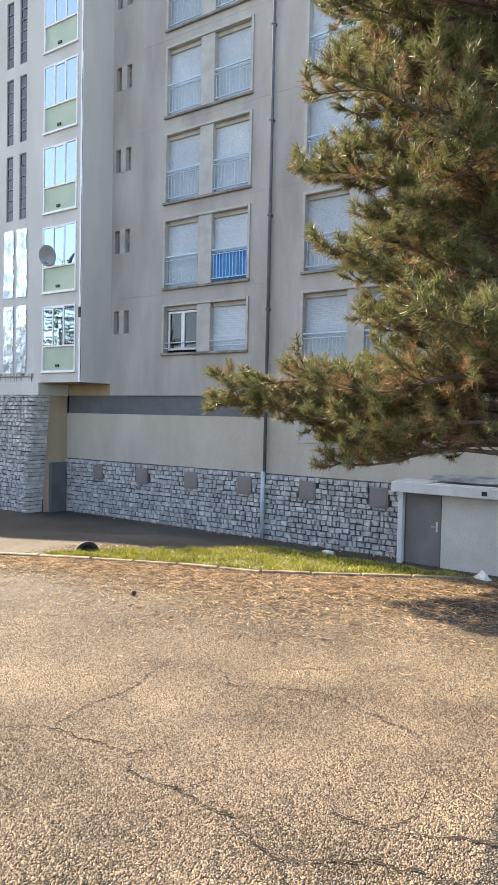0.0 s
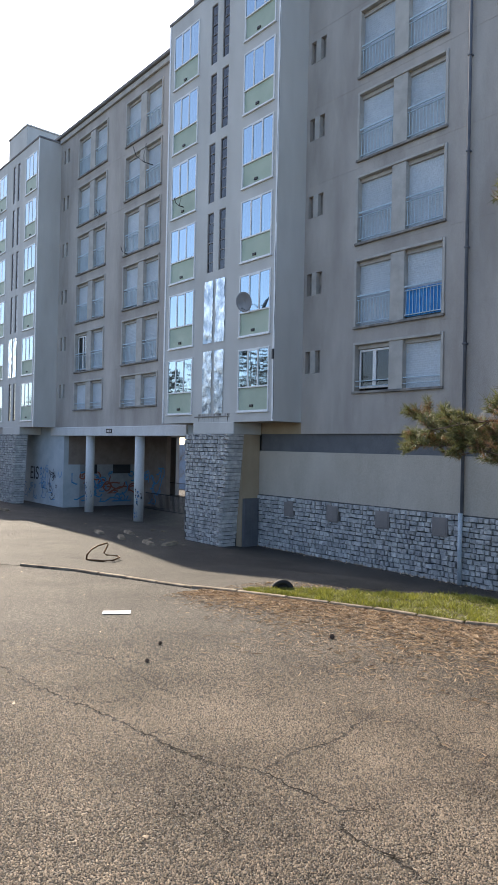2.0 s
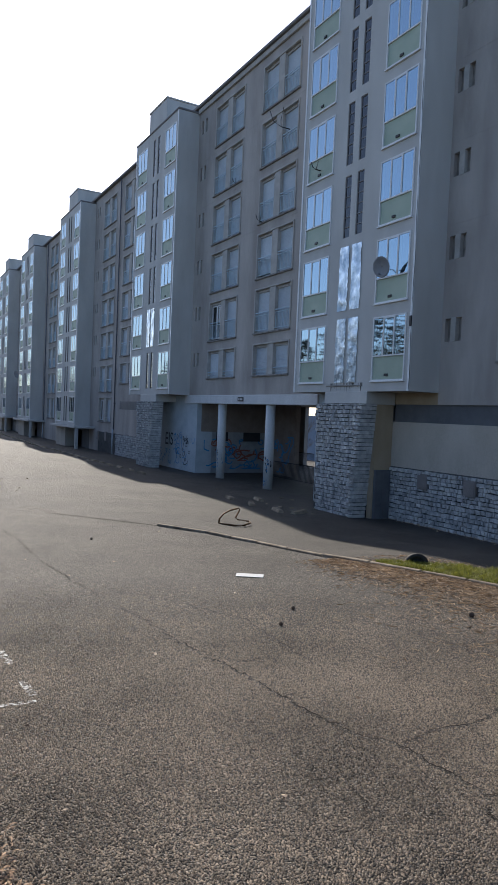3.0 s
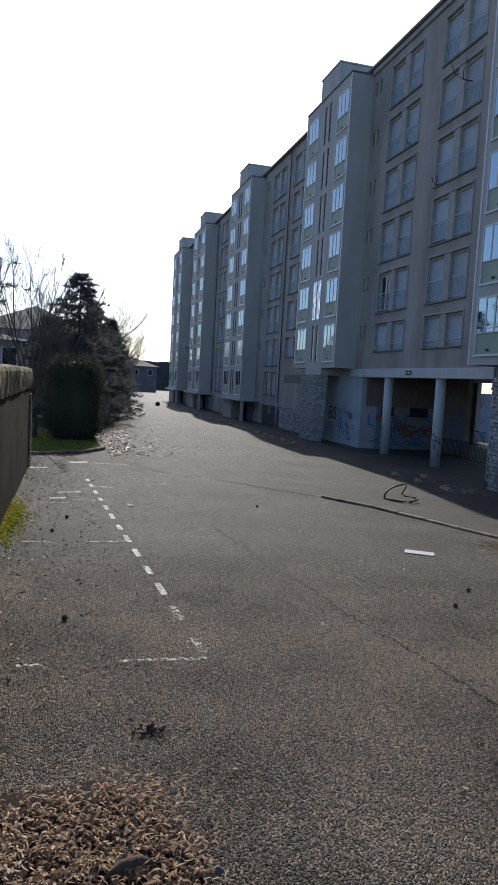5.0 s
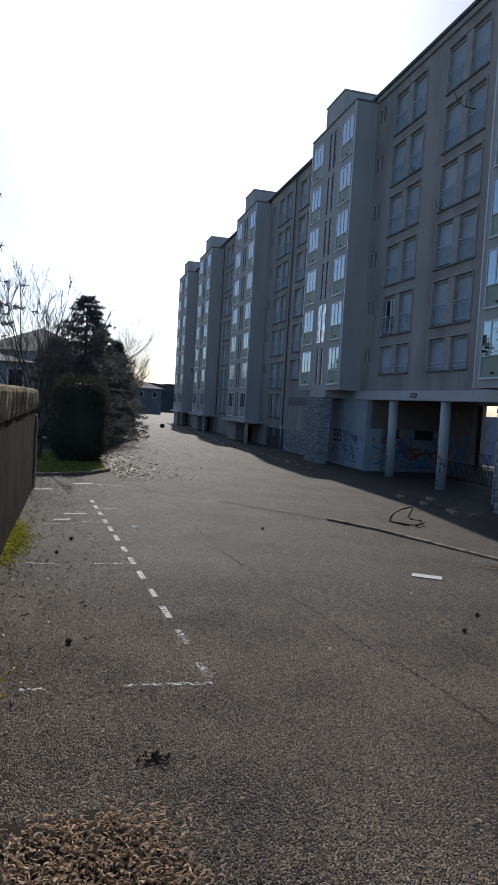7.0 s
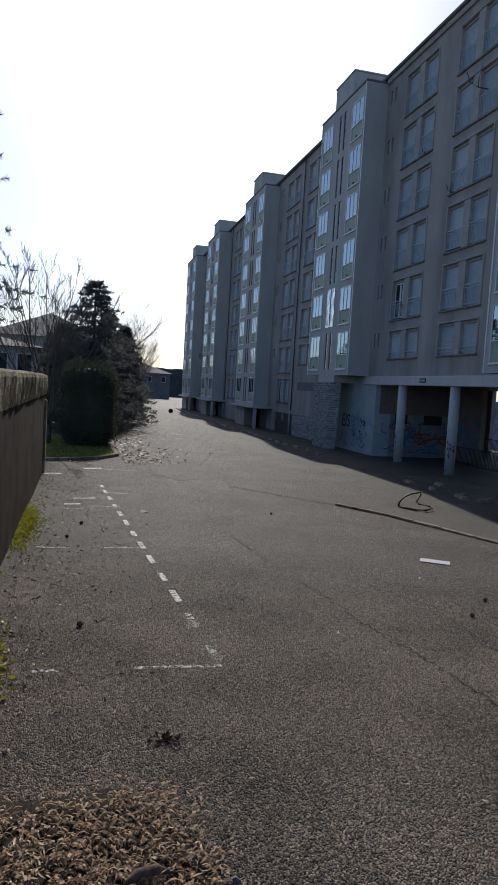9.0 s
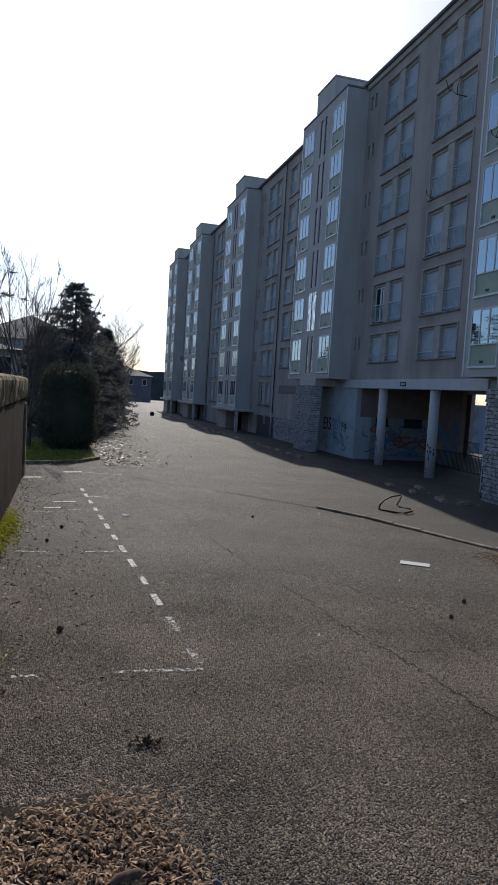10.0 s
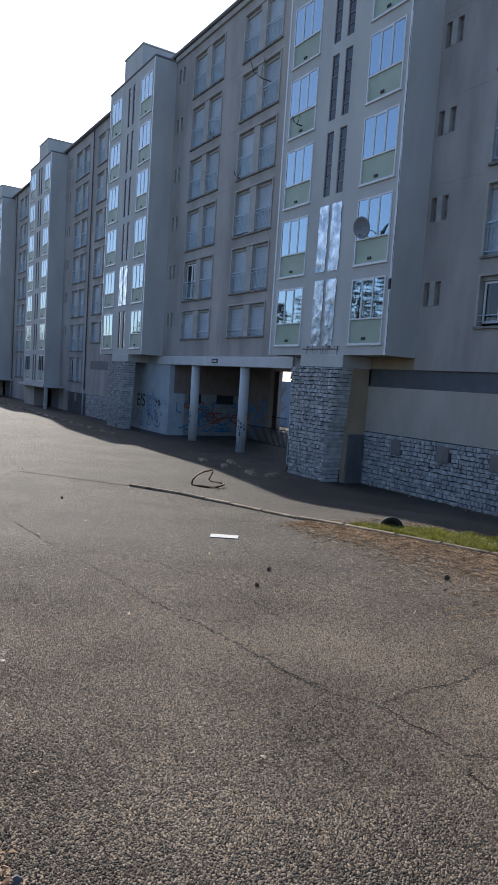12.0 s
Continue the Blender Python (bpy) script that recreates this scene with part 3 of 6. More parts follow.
def sheet_mesh(w, h, seed):
    r2 = random.Random(seed)
    v, f, n, m = [], [], 6, 18
    for j in range(m + 1):
        for i in range(n + 1):
            e = 0.03 * noise.noise(Vector((i * 0.9, j * 0.5, seed)))
            edge = (0.03 * r2.uniform(-1, 1) if i in (0, n) else 0)
            v.append((-0.02 + e, w * i / n + edge, h * j / m))
    f = [(j * (n + 1) + i, (j + 1) * (n + 1) + i, (j + 1) * (n + 1) + i + 1, j * (n + 1) + i + 1) for j in range(m) for i in range(n)]
    return raw("metal_sheet", v, f, M_SHEET, True)


def bay(y0, y1, zb, floors, sheets):
    w = y1 - y0
    top = 20.97
    units = [(y0 + 0.27, y0 + 1.99), (y1 - 2.17, y1 - 0.38)]
    slits = [(y0 + 2.95, y0 + 3.35), (y0 + 3.70, y0 + 4.10)]
    z_first = 4.30 - H * (floors - 6)
    holes = []
    for k in range(floors):
        z = z_first + H * k
        holes += [(a, b, z, z + 2.28) for a, b in units]
        holes += [(a, b, z + 0.02, z + 2.36) for a, b in slits]
    body = link_part("bay_front", wall_mesh("bay_front", y0, y1, zb, top, holes, B, 0.16, M_BAY), building, "pale concrete bay front with paired slit windows")
    for ya in (y0, y1 - 0.18):
        link_part("bay_side", boxes("bay_side", [(B + 0.16, M, ya, ya + 0.18, zb, top)], M_BAY), building)
    link_part("bay_floor", boxes("bay_floor", [(B + 0.16, M, y0 + 0.18, y1 - 0.18, zb, zb + 0.2)], M_OCHRE), building)
    link_part("bay_roof", boxes("bay_roof", [(B - 0.05, M + 0.3, y0 - 0.04, y1 + 0.04, top, top + 0.12)], M_ROOF, 0.02), building)
    # One dark sheet behind all the bay's panes paints its unlit interior.
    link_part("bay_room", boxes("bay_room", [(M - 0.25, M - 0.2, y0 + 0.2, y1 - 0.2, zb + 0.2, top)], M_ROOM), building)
    for a, b in ((y0, y0 + 0.10), (y1 - 0.10, y1)):
        link_part("corner_strip", boxes("corner_strip", [(B - 0.025, B, a, b, zb, top)], M_PVC, 0.006), building)
    for k in range(floors):
        z = z_first + H * k
        for a, b in units:
            bay_unit(a, b, z)
        for i, (a, b) in enumerate(slits):
            if k in sheets:
                link_part("metal_sheet", sheet_mesh(b - a + 0.16, 2.36 + 0.08, k * 2 + i + int(y0)), building, "wrinkled reflective metal sheet over a slit window", (B - 0.01, a - 0.08, z - 0.02))
            else:
                it = [(0.03, 0.08, 0, 0.03, 0, 2.34), (0.03, 0.08, 0.37, 0.40, 0, 2.34)] + [(0.03, 0.08, 0.03, 0.37, 2.31 * q / 6, 2.31 * q / 6 + 0.03) for q in range(7)]
                s = link_part("slit_window", cached("slit", lambda: boxes("slit_window", it, M_DOOR)), building, "", (B, a, z + 0.02))
                link_part("glass_pane", cached("slitg", lambda: raw("glass_pane", [(0.05, 0.03, 0.03), (0.05, 0.37, 0.03), (0.05, 0.37, 2.31), (0.05, 0.03, 2.31)], [(0, 3, 2, 1)], M_GLASSD)), s)
    if 0 in sheets:
        link_part("drip_edge", boxes("drip_edge", [(B - 0.035, B, y0 + 2.5, y0 + 4.7, zb + 0.20, zb + 0.25)], M_SILL, 0.008), building, "dark stained drip edge")
    # lift housing on the roof
    link_part("lift_housing", boxes("lift_housing", [(16.1, 20.5, y1 - 4.0, y1 - 0.95, top + 0.1, 23.0), (16.05, 20.6, y1 - 4.05, y1 - 0.9, 23.0, 23.1)], M_BAY, 0.02), building)


for i, (y0, y1, zb, fl, kind) in enumerate(BAYS):
    bay(y0, y1, zb, fl, {1: (0, 1), 2: (1,)}.get(i, ()))

# roof, back and end walls
link_part("roof", boxes("roof", [(M - 0.25, 28.6, -4, 104, ROOFZ, ROOFZ + 0.17)], M_ROOF, 0.03), building, "flat roof with a dark weathered edge")
link_part("cornice", boxes("cornice", [(M - 0.12, M - 0.004, 24.9, 38.6, ROOFZ - 0.28, ROOFZ)], M_FRAME, 0.02), building)
each("back_wall", [(28.0, 28.3, -3.7, 24.5, BASE, ROOFZ), (28.0, 28.3, 43.5, 103.2, BASE, ROOFZ), (28.0, 28.3, 24.5, 43.5, 3.6, ROOFZ), (28.0, 28.3, 42.1, 43.5, BASE, 3.6)], M_WALL, parent=building)
link_part("end_wall", boxes("end_wall", [(M, 28.3, 103.2, 103.5, BASE, ROOFZ)], M_WALL), building)
link_part("end_wall", boxes("end_wall", [(M, 28.3, -4.0, -3.7, BASE, ROOFZ)], M_WALL), building)

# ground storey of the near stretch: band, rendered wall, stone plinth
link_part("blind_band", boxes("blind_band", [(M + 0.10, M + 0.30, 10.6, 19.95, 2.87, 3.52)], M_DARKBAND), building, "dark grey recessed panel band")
each("lower_wall", [(M, M + 0.30, 3.75, 19.95, 1.20, 2.87)], M_TAN, parent=building, label="beige rendered lower wall")
each("lower_wall", [(M, M + 0.30, 3.75, 10.6, 2.87, 3.52)], M_WALL, parent=building)
each("lower_wall", [(M + 0.02, M + 0.3, 17.7, 19.95, 3.52, 3.93)], M_OCHRE, parent=building)
wl = link_part("low_window", boxes("low_window", [(M - 0.03, M + 0.1, 6.6, 10.0, 2.15, 2.23), (M - 0.03, M + 0.1, 6.6, 10.0, 3.6, 3.7), (M - 0.03, M + 0.1, 6.6, 6.7, 2.23, 3.6), (M - 0.03, M + 0.1, 9.9, 10.0, 2.23, 3.6), (M - 0.03, M + 0.1, 8.05, 8.6, 2.23, 3.6)], M_FRAME, 0.01), building)
link_part("shutter", boxes("shutter", [(M - 0.012, M - 0.004, 6.7, 8.05, 2.23, 3.6), (M - 0.012, M - 0.004, 8.6, 9.9, 2.23, 3.6)], M_FRAME), wl)
# side wall of the bay's pier, with a dark metal cupboard
link_part("pier_side", boxes("pier_side", [(16.1, M, 19.95, 20.2, BASE, 3.93)], M_OCHRE), building)
link_part("meter_cupboard", boxes("meter_cupboard", [(16.15, M - 0.1, 19.82, 19.95, BASE, 1.05), (16.5, 16.53, 19.80, 19.82, BASE, 1.0)], M_DARKBAND, 0.01), building, "dark grey metal cupboard")


def stone_mesh(seed):
    """A rough squared stone: unit block with chamfered edges and a bulging, uneven face."""
    r2 = random.Random(seed)
    bm = bmesh.new()
    bmesh.ops.create_cube(bm, size=1.0)
    front = [f for f in bm.faces if f.normal.x < -0.9]
    bmesh.ops.inset_individual(bm, faces=front, thickness=0.13, depth=0.0)
    for vv in front[0].verts:
        vv.co.x -= r2.uniform(0.15, 0.45)
    bmesh.ops.poke(bm, faces=front)
    for vv in bm.verts:
        vv.co += Vector((r2.uniform(-0.14, 0.14) if vv.co.x < 0 else 0, r2.uniform(-0.05, 0.05), r2.uniform(-0.07, 0.07)))
    me = bpy.data.meshes.new("stone")
    bm.to_mesh(me)
    bm.free()
    me.materials.append(M_STONE)
    return me


STONES = [stone_mesh(s) for s in range(16)]


def stones(parent, y0, y1, z0, z1, x, course, wmin, wmax, depth=0.12, skip=(), tall=0.12):
    z = z0
    while z < z1 - 0.03:
        h = min(course * rnd.uniform(0.9, 1.1), z1 - z)
        y = y0 - rnd.uniform(0, wmin)
        while y < y1:
            w = rnd.uniform(wmin, wmax) * (0.6 if rnd.random() < tall else 1)
            a, b = max(y, y0), min(y + w, y1)
            lift = rnd.uniform(-0.012, 0.012)
            y += w
            if b - a < 0.05 or any(s[0] < (a + b) / 2 < s[1] and s[2] < z + h / 2 < s[3] for s in skip):
                continue
            ob = link_part("stone", rnd.choice(STONES), parent)
            ob.location = (x + rnd.uniform(-0.03, 0.03) + depth / 2, (a + b) / 2, z + h / 2 + lift)
            ob.scale = (depth, b - a - 0.022, h - rnd.uniform(0.016, 0.03))
        z += h


def pier(y0, y1, zt, xf, lean=0.42):
    """A stone pier whose side leans out towards the head, with long and short corner stones."""
    side = lambda z: y0 + lean * (zt - z) / (zt - BASE)
    v = [(x, y, z) for z in (BASE, zt) for x, y in ((xf + 0.06, side(z) + 0.05), (xf + 0.6, side(z) + 0.05), (xf + 0.6, y1 - 0.05), (xf + 0.06, y1 - 0.05))]
    p = link_part("pier", raw("pier", v, BOXF, M_MORTAR), building, "rough squared grey stone pier under the bay")
    z = BASE
    i = 0
    while z < zt - 0.05:
        h = min(0.15, zt - z)
        ya = side(z)
        stones(p, ya + 0.30, y1 - 0.25 * (zt - z) / (zt - BASE), z, z + h, xf, 0.165, 0.14, 0.29)
        ob = link_part("stone", rnd.choice(STONES), p)
        d = 0.36 if i % 2 else 0.6
        ob.location = (xf + d / 2, ya + 0.15, z + h / 2)
        ob.scale = (d, 0.29, h - 0.02)
        if i % 2:
            ob = link_part("stone", rnd.choice(STONES), p)
            ob.location = (xf + 0.36 + 0.12, ya + 0.12, z + h / 2)
            ob.scale = (0.23, 0.22, h - 0.02)
        z += h
        i += 1
    link_part("pier_head", boxes("pier_head", [(xf + 0.08, M, y0 + 0.02, y1 - 0.45, zt, 3.93)], M_BAY, 0.015), building)


# bench of things at the foot of the walls
VENTS = [(17.92, 18.40), (15.76, 16.27), (13.60, 14.15), (11.50, 12.02), (9.30, 9.84), (7.10, 7.64)]
for a, b in VENTS:
    link_part("vent_cover", boxes("vent_cover", [(M - 0.11, M, a, b, 0.51, 1.07), (M - 0.125, M - 0.11, a + 0.04, b - 0.04, 0.55, 1.03)], M_DOOR, 0.01), building, "flat grey metal vent cover")


def downpipe(y, ztop, zmid):
    link_part("downpipe", tubes("downpipe", [[((M - 0.09, y, ztop), 0.05), ((M - 0.09, y, zmid), 0.05)]], M_PIPE, 10), building, "dark grey downpipe")
    link_part("pipe_foot", tubes("pipe_foot", [[((M - 0.16, y, zmid + 0.05), 0.065), ((M - 0.16, y, BASE + 0.02), 0.065)]], M_PIPEL, 10), building, "pale painted lower pipe")
    for k in range(8):
        z = 3.3 + H * k
        if z < ztop:
            link_part("pipe_clip", cached(("clip", y), lambda: boxes("pipe_clip", [(M - 0.15, M, y - 0.062, y + 0.062, 0, 0.05)], M_PIPE, 0.008)), building, "", (0, 0, z))


downpipe(11.05, ROOFZ, 1.2)
downpipe(53.1, ROOFZ, 1.2)
downpipe(78.6, ROOFZ, 1.2)

# ---- passage through the building ----
link_part("lintel", boxes("lintel", [(M - 0.10, M + 0.35, 24.78, 39.1, 3.43, 3.92)], M_WHITE, 0.02), building, "white painted concrete lintel over the passage")
link_part("passage_ceiling", boxes("passage_ceiling", [(M + 0.35, 28.0, 24.5, 44.8, 3.6, 3.8)], M_GREYW), building)
each("passage_wall", [(M, 26.0, 23.2, 24.9, BASE, 3.92)], M_GRAFW, parent=building)
each("passage_wall", [(M, M + 0.3, 37.4, 44.0, BASE, 3.92), (M + 0.3, 18.0, 37.4, 37.7, BASE, 1.75)], M_GRAFW, parent=building, label="pale blue wall sprayed with graffiti")
# Same wall further in, painted darker for the passage's shade.
each("passage_wall", [(18.0, 22.0, 37.42, 37.7, BASE, 1.75)], M_GREYW, parent=building)
each("passage_wall", [(M + 0.3, 22.0, 37.4, 37.7, 1.75, 3.6), (22.0, 22.3, 34.2, 37.4, BASE, 3.6), (22.3, 28.0, 44.5, 44.8, BASE, 3.6)], M_BROWN, parent=building)
# Flat dark boxes on the wall paint the shade inside two openings.
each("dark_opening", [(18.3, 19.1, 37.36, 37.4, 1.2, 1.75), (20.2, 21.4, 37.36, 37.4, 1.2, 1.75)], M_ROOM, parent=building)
link_part("pillar", boxes("pillar", [(24.0, 24.45, 37.9, 38.75, BASE - 0.3, 3.6)], M_GREYW, 0.015), building, "grey square pillar at the back of the passage")
for y in (29.22, 34.5):
    link_part("column", tubes("column", [[((M + 0.22, y, BASE), 0.24), ((M + 0.22, y, 3.43), 0.24)]], M_WHITE, 20), building, "white round concrete column with sprayed marks")
for x, y0, n, gap, low, label in ((27.6, 40.2, 26, 0.13, 0.12, "black steel bar railing at the back of the passage"), (20.6, 29.4, 40, 0.12, 0.1, "black steel barrier across the passage")):
    rl = tagged(new("railing"), label, "railing")
    each("rail", [(x, x + 0.03, y0, y0 + n * gap, BASE + low + dz, BASE + low + dz + 0.045) for dz in (0, 0.9)], M_BLACK, 0.004, rl)
    bar_me = boxes("bar", [(0.005, 0.025, 0, 0.02, 0.04, 0.9)], M_BLACK)
    for i in range(n):
        link_part("bar", bar_me, rl, "", (x, y0 + gap * (i + 0.5), BASE + low))


def scrawl(y0, y1, z0, z1, x, material, n, r, seed, axis="x"):
    """Sprayed strokes: thin looping ribbons lying on a wall."""
    r2 = random.Random(seed)
    for _ in range(n):
        v, f, prev = [], [], None
        cy, cz = r2.uniform(y0, y1), r2.uniform(z0, z1)
        a, da, s = r2.uniform(0, 6.3), r2.uniform(-0.7, 0.7), r2.uniform(0.5, 1) * r * 2.2
        for i in range(12):
            k = len(v)
            nx, nz = -math.sin(a), math.cos(a)
            for sg in (-1, 1):
                p = (cy + nx * sg * r * 0.5, cz + nz * sg * r * 0.5)
                v.append((x, p[0], p[1]) if axis == "x" else (p[0], x, p[1]))
            if prev is not None:
                f.append((prev, prev + 1, k + 1, k))
            prev = k
            cy, cz = min(max(cy + math.cos(a) * s, y0), y1), min(max(cz + math.sin(a) * s, z0), z1)
            a += da + r2.uniform(-0.5, 0.5)
        x += -0.0006
        link_part("graffiti", raw("graffiti", v, f, material), building, "sprayed graffiti stroke")


G = [(37.6, 40.8, -0.4, 1.6, M - 0.006, M_SPRAYB, 12, 0.05, 1), (38.2, 40.3, -0.3, 1.5, M - 0.009, M_SPRAYK, 10, 0.035, 2), (23.6, 24.7, -0.6, 1.5, M - 0.006, M_SPRAYB, 16, 0.07, 3),
     (23.6, 24.7, -0.3, 1.2, M - 0.009, M_RED, 5, 0.06, 4), (34.4, 37.2, -0.6, 1.6, 21.994, M_SPRAYB, 12, 0.08, 5)]
G += [(41.0, 43.7, -0.5, 0.45, M - 0.006, M_SPRAYB, 14, 0.045, 11), (38.6, 39.3, -0.4, 1.7, M - 0.011, M_SPRAYK, 9, 0.05, 12), (39.6, 41.0, 0.2, 1.6, M - 0.008, M_SPRAYB, 10, 0.05, 13)]
for a in G:
    scrawl(*a)
scrawl(17.5, 21.8, -0.5, 1.3, 37.394, M_SPRAYB, 22, 0.08, 8, "y")
scrawl(17.8, 21.8, 0.0, 1.3, 37.388, M_RED, 12, 0.09, 9, "y")
tx = bpy.data.curves.new("graffiti_letters", "FONT")
tx.body, tx.size, tx.extrude, tx.offset = "EIS", 1.15, 0.002, 0.004
tx.materials.append(M_TEXT)
tob = link_part("graffiti", tx, building, "black sprayed letters")
tob.matrix_basis = Matrix.Translation((M - 0.012, 42.3, 0.72)) @ Euler((radians(90), 0, radians(-90))).to_matrix().to_4x4()
pl = tagged(new("number_plate_sign", boxes("number_plate_sign", [(M - 0.13, M - 0.10, 31.5, 32.1, 3.58, 3.8)], M_BLACK, 0.006)), "small dark plaque with pale bars on the lintel", "sign")
link_part("bar", boxes("bar", [(M - 0.134, M - 0.13, 31.58 + 0.16 * i, 31.68 + 0.16 * i, 3.64, 3.74) for i in range(3)], M_WHITE), pl)

# porches and plinths of the far bays
for y0, y1, zb, fl, kind in BAYS[3:]:
    link_part("porch_slab", boxes("porch_slab", [(B - 0.5, M + 0.3, y0 - 1.6, y1 + 0.2, 1.05, 1.25)], M_BAY, 0.02), building, "concrete canopy over the entrance")
    link_part("porch_wall", boxes("porch_wall", [(B + 0.1, M, y0 + 3.6, y1, BASE, 1.05)], M_TAN, 0.01), building)
    link_part("entrance_door", boxes("entrance_door", [(M + 0.05, M + 0.12, y0 - 1.2, y0 + 2.6, BASE, 1.05)], M_DARKBAND), building)
    link_part("porch_post", boxes("porch_post", [(B - 0.3, B - 0.05, y0 - 1.5, y0 - 1.25, BASE, 1.05)], M_BAY, 0.015), building)
for y0, y1 in ((44.0, 60.3), (67.5, 79.9), (87.1, 96.0)):
    top = 3.92 if y0 < 45.9 else 1.3
    each("lower_wall", [(M, M + 0.30, y0, 45.93 if y0 < 45.9 else y1, BASE, top)], M_WALL, parent=building)
    if y0 < 45.9:
        each("lower_wall", [(M, M + 0.30, 45.93, 60.3, BASE, 1.3)], M_WALL, parent=building)
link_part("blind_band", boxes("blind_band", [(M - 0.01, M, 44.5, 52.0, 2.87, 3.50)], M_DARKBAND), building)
for y in (47.5, 49.6, 55.0, 57.2):
    link_part("vent_cover", boxes("vent_cover", [(M - 0.08, M, y, y + 0.55, 0.2, 0.95)], M_DOOR, 0.01), building)

# ---- boiler-room annex with a door, beside the plinth ----
annex = tagged(new("annex", boxes("annex", [(16.45, M, -3.4, 5.52, BASE, 1.07)], M_CREAM, 0.01)), "low cream annex with a grey door against the building", "outbuilding")
link_part("roof_slab", boxes("roof_slab", [(16.1, M, -3.5, 6.72, 1.07, 1.33), (16.16, M, -3.4, 6.66, 1.33, 1.36)], M_WHITE, 0.015), annex, "white roof slab")
link_part("post", boxes("post", [(16.35, M, 6.50, 6.62, BASE, 1.07)], M_WHITE, 0.008), annex)
dr = link_part("door", boxes("door", [(16.52, 16.57, 5.55, 6.47, BASE + 0.03, 1.04)], M_DOOR, 0.008), annex, "plain brown-grey metal door")
link_part("handle", boxes("handle", [(16.50, 16.52, 5.63, 5.67, 0.10, 0.36), (16.46, 16.50, 5.64, 5.66, 0.22, 0.24), (16.46, 16.475, 5.64, 5.78, 0.22, 0.24)], M_PVC, 0.004), dr, "light metal handle")
link_part("plaque", boxes("plaque", [(16.08, 16.1, 4.35, 4.47, 1.15, 1.25)], M_BLACK, 0.004), annex)
tagged(new("folded_sheet", sheet_mesh(2.2, 0.7, 91)), "crumpled blue-grey metal sheet lying on the annex roof", "sheet")
bpy.data.objects["folded_sheet"].matrix_basis = Matrix.Translation((16.2, 3.6, 1.40)) @ Euler((0, radians(82), 0)).to_matrix().to_4x4()

# ---- dish and aerials on the facade ----
def dish(loc, r, material, turn=0.0):
    v, f, n, m = [], [], 20, 5
    for j in range(m + 1):
        q = j / m
        for i in range(n):
            a = 2 * math.pi * i / n
            v.append((-(q * q) * 0.09 * r / 0.3, math.cos(a) * r * q * 0.80, math.sin(a) * r * q))
    f = [(j * n + i, j * n + (i + 1) % n, (j + 1) * n + (i + 1) % n, (j + 1) * n + i) for j in range(m) for i in range(n)]
    th = tagged(new("satellite_dish"), "grey satellite dish on a bent arm", "satellite dish")
    th.matrix_basis = Matrix.Translation(loc) @ Euler((0, radians(-20), radians(turn))).to_matrix().to_4x4()
    d = link_part("reflector", raw("reflector", v, f, material, True), th)
    md = d.modifiers.new("thick", "SOLIDIFY")
    md.thickness = 0.012
    link_part("arm", tubes("arm", [[((0.02, 0, 0), 0.018), ((0.16, -0.1, -0.16), 0.018), ((0.55, -0.5, -0.12), 0.018)]], M_PIPE, 6), th)
    link_part("feed_arm", tubes("feed_arm", [[((0.0, 0, -r * 0.8), 0.01), ((-0.38, 0, -r * 0.55), 0.01)], [((-0.36, 0, -r * 0.55), 0.03), ((-0.42, 0, -r * 0.5), 0.03)]], M_PIPE, 6), th)


M_DISH = mat("dish_grey", (0.28, 0.29, 0.31), (0.36, 0.37, 0.39), 3, 0.5, 30, 0.05)
dish((15.15, 18.86, 8.2), 0.36, M_DISH, 35)
dish((15.2, 86.0, 6.6), 0.45, M_DISH, 35)
for y, z, s in ((28.2, 16.5, 1.25), (30.3, 12.6, 0.55), (33.3, 15.35, 0.4), (23.5, 12.9, 0.5)):
    r2 = random.Random(int(y * 10))
    x0 = M if y > 25 else B
    segs = [[((x0, y, z), 0.022), ((x0 - 0.35 * s, y + 0.1, z + 0.05), 0.022), ((x0 - 0.55 * s, y + 0.35 * s, z + 0.3 * s), 0.02), ((x0 - 0.55 * s, y + 0.6 * s, z + 0.75 * s), 0.02)],
            [((x0 - 0.35 * s, y + 0.1, z + 0.05), 0.02), ((x0 - 0.6 * s, y - 0.3 * s, z + 0.1 * s), 0.018), ((x0 - 0.65 * s, y - 0.55 * s, z + 0.45 * s), 0.016)]]
    tagged(new("aerial", tubes("aerial", segs, M_BLACK, 6)), "bent black aerial bracket on the facade", "aerial")

# ---- low boundary wall ----
bw = tagged(new("boundary_wall"), "grimy concrete boundary wall, shade painted into its face, mossy sloping top coloured sunlit", "wall", kind="structure")
v = []
ylist = np.linspace(-6, 21.3, 260)
prof = [(0.0, -0.05), (0.0, 1.0), (0.0, 2.20), (0.015, 2.28), (0.03, 2.36), (0.05, 2.50), (0.065, 2.64), (0.07, 2.75), (0.045, 2.82), (-0.03, 2.85), (-0.2, 2.86), (-0.45, 2.86), (-0.62, 2.83), (-0.66, 2.7), (-0.66, -0.05)]
NP = len(prof)
for y in ylist:
    x = -1.07 + 0.012 * (y - 14)
    for a, (dx, z) in enumerate(prof):
        w = 0.035 * noise.noise(Vector((y * 2.3, z * 3.1, 4))) + 0.02 * noise.noise(Vector((y * 9, z * 2.5, 8)))
        v.append((x + dx + (w if 2 < a < 13 else 0), y, z + (0.6 * w if 4 < a < 13 else 0)))
f = [(i * NP + a, i * NP + a + 1, (i + 1) * NP + a + 1, (i + 1) * NP + a) for i in range(len(ylist) - 1) for a in range(NP - 1)]
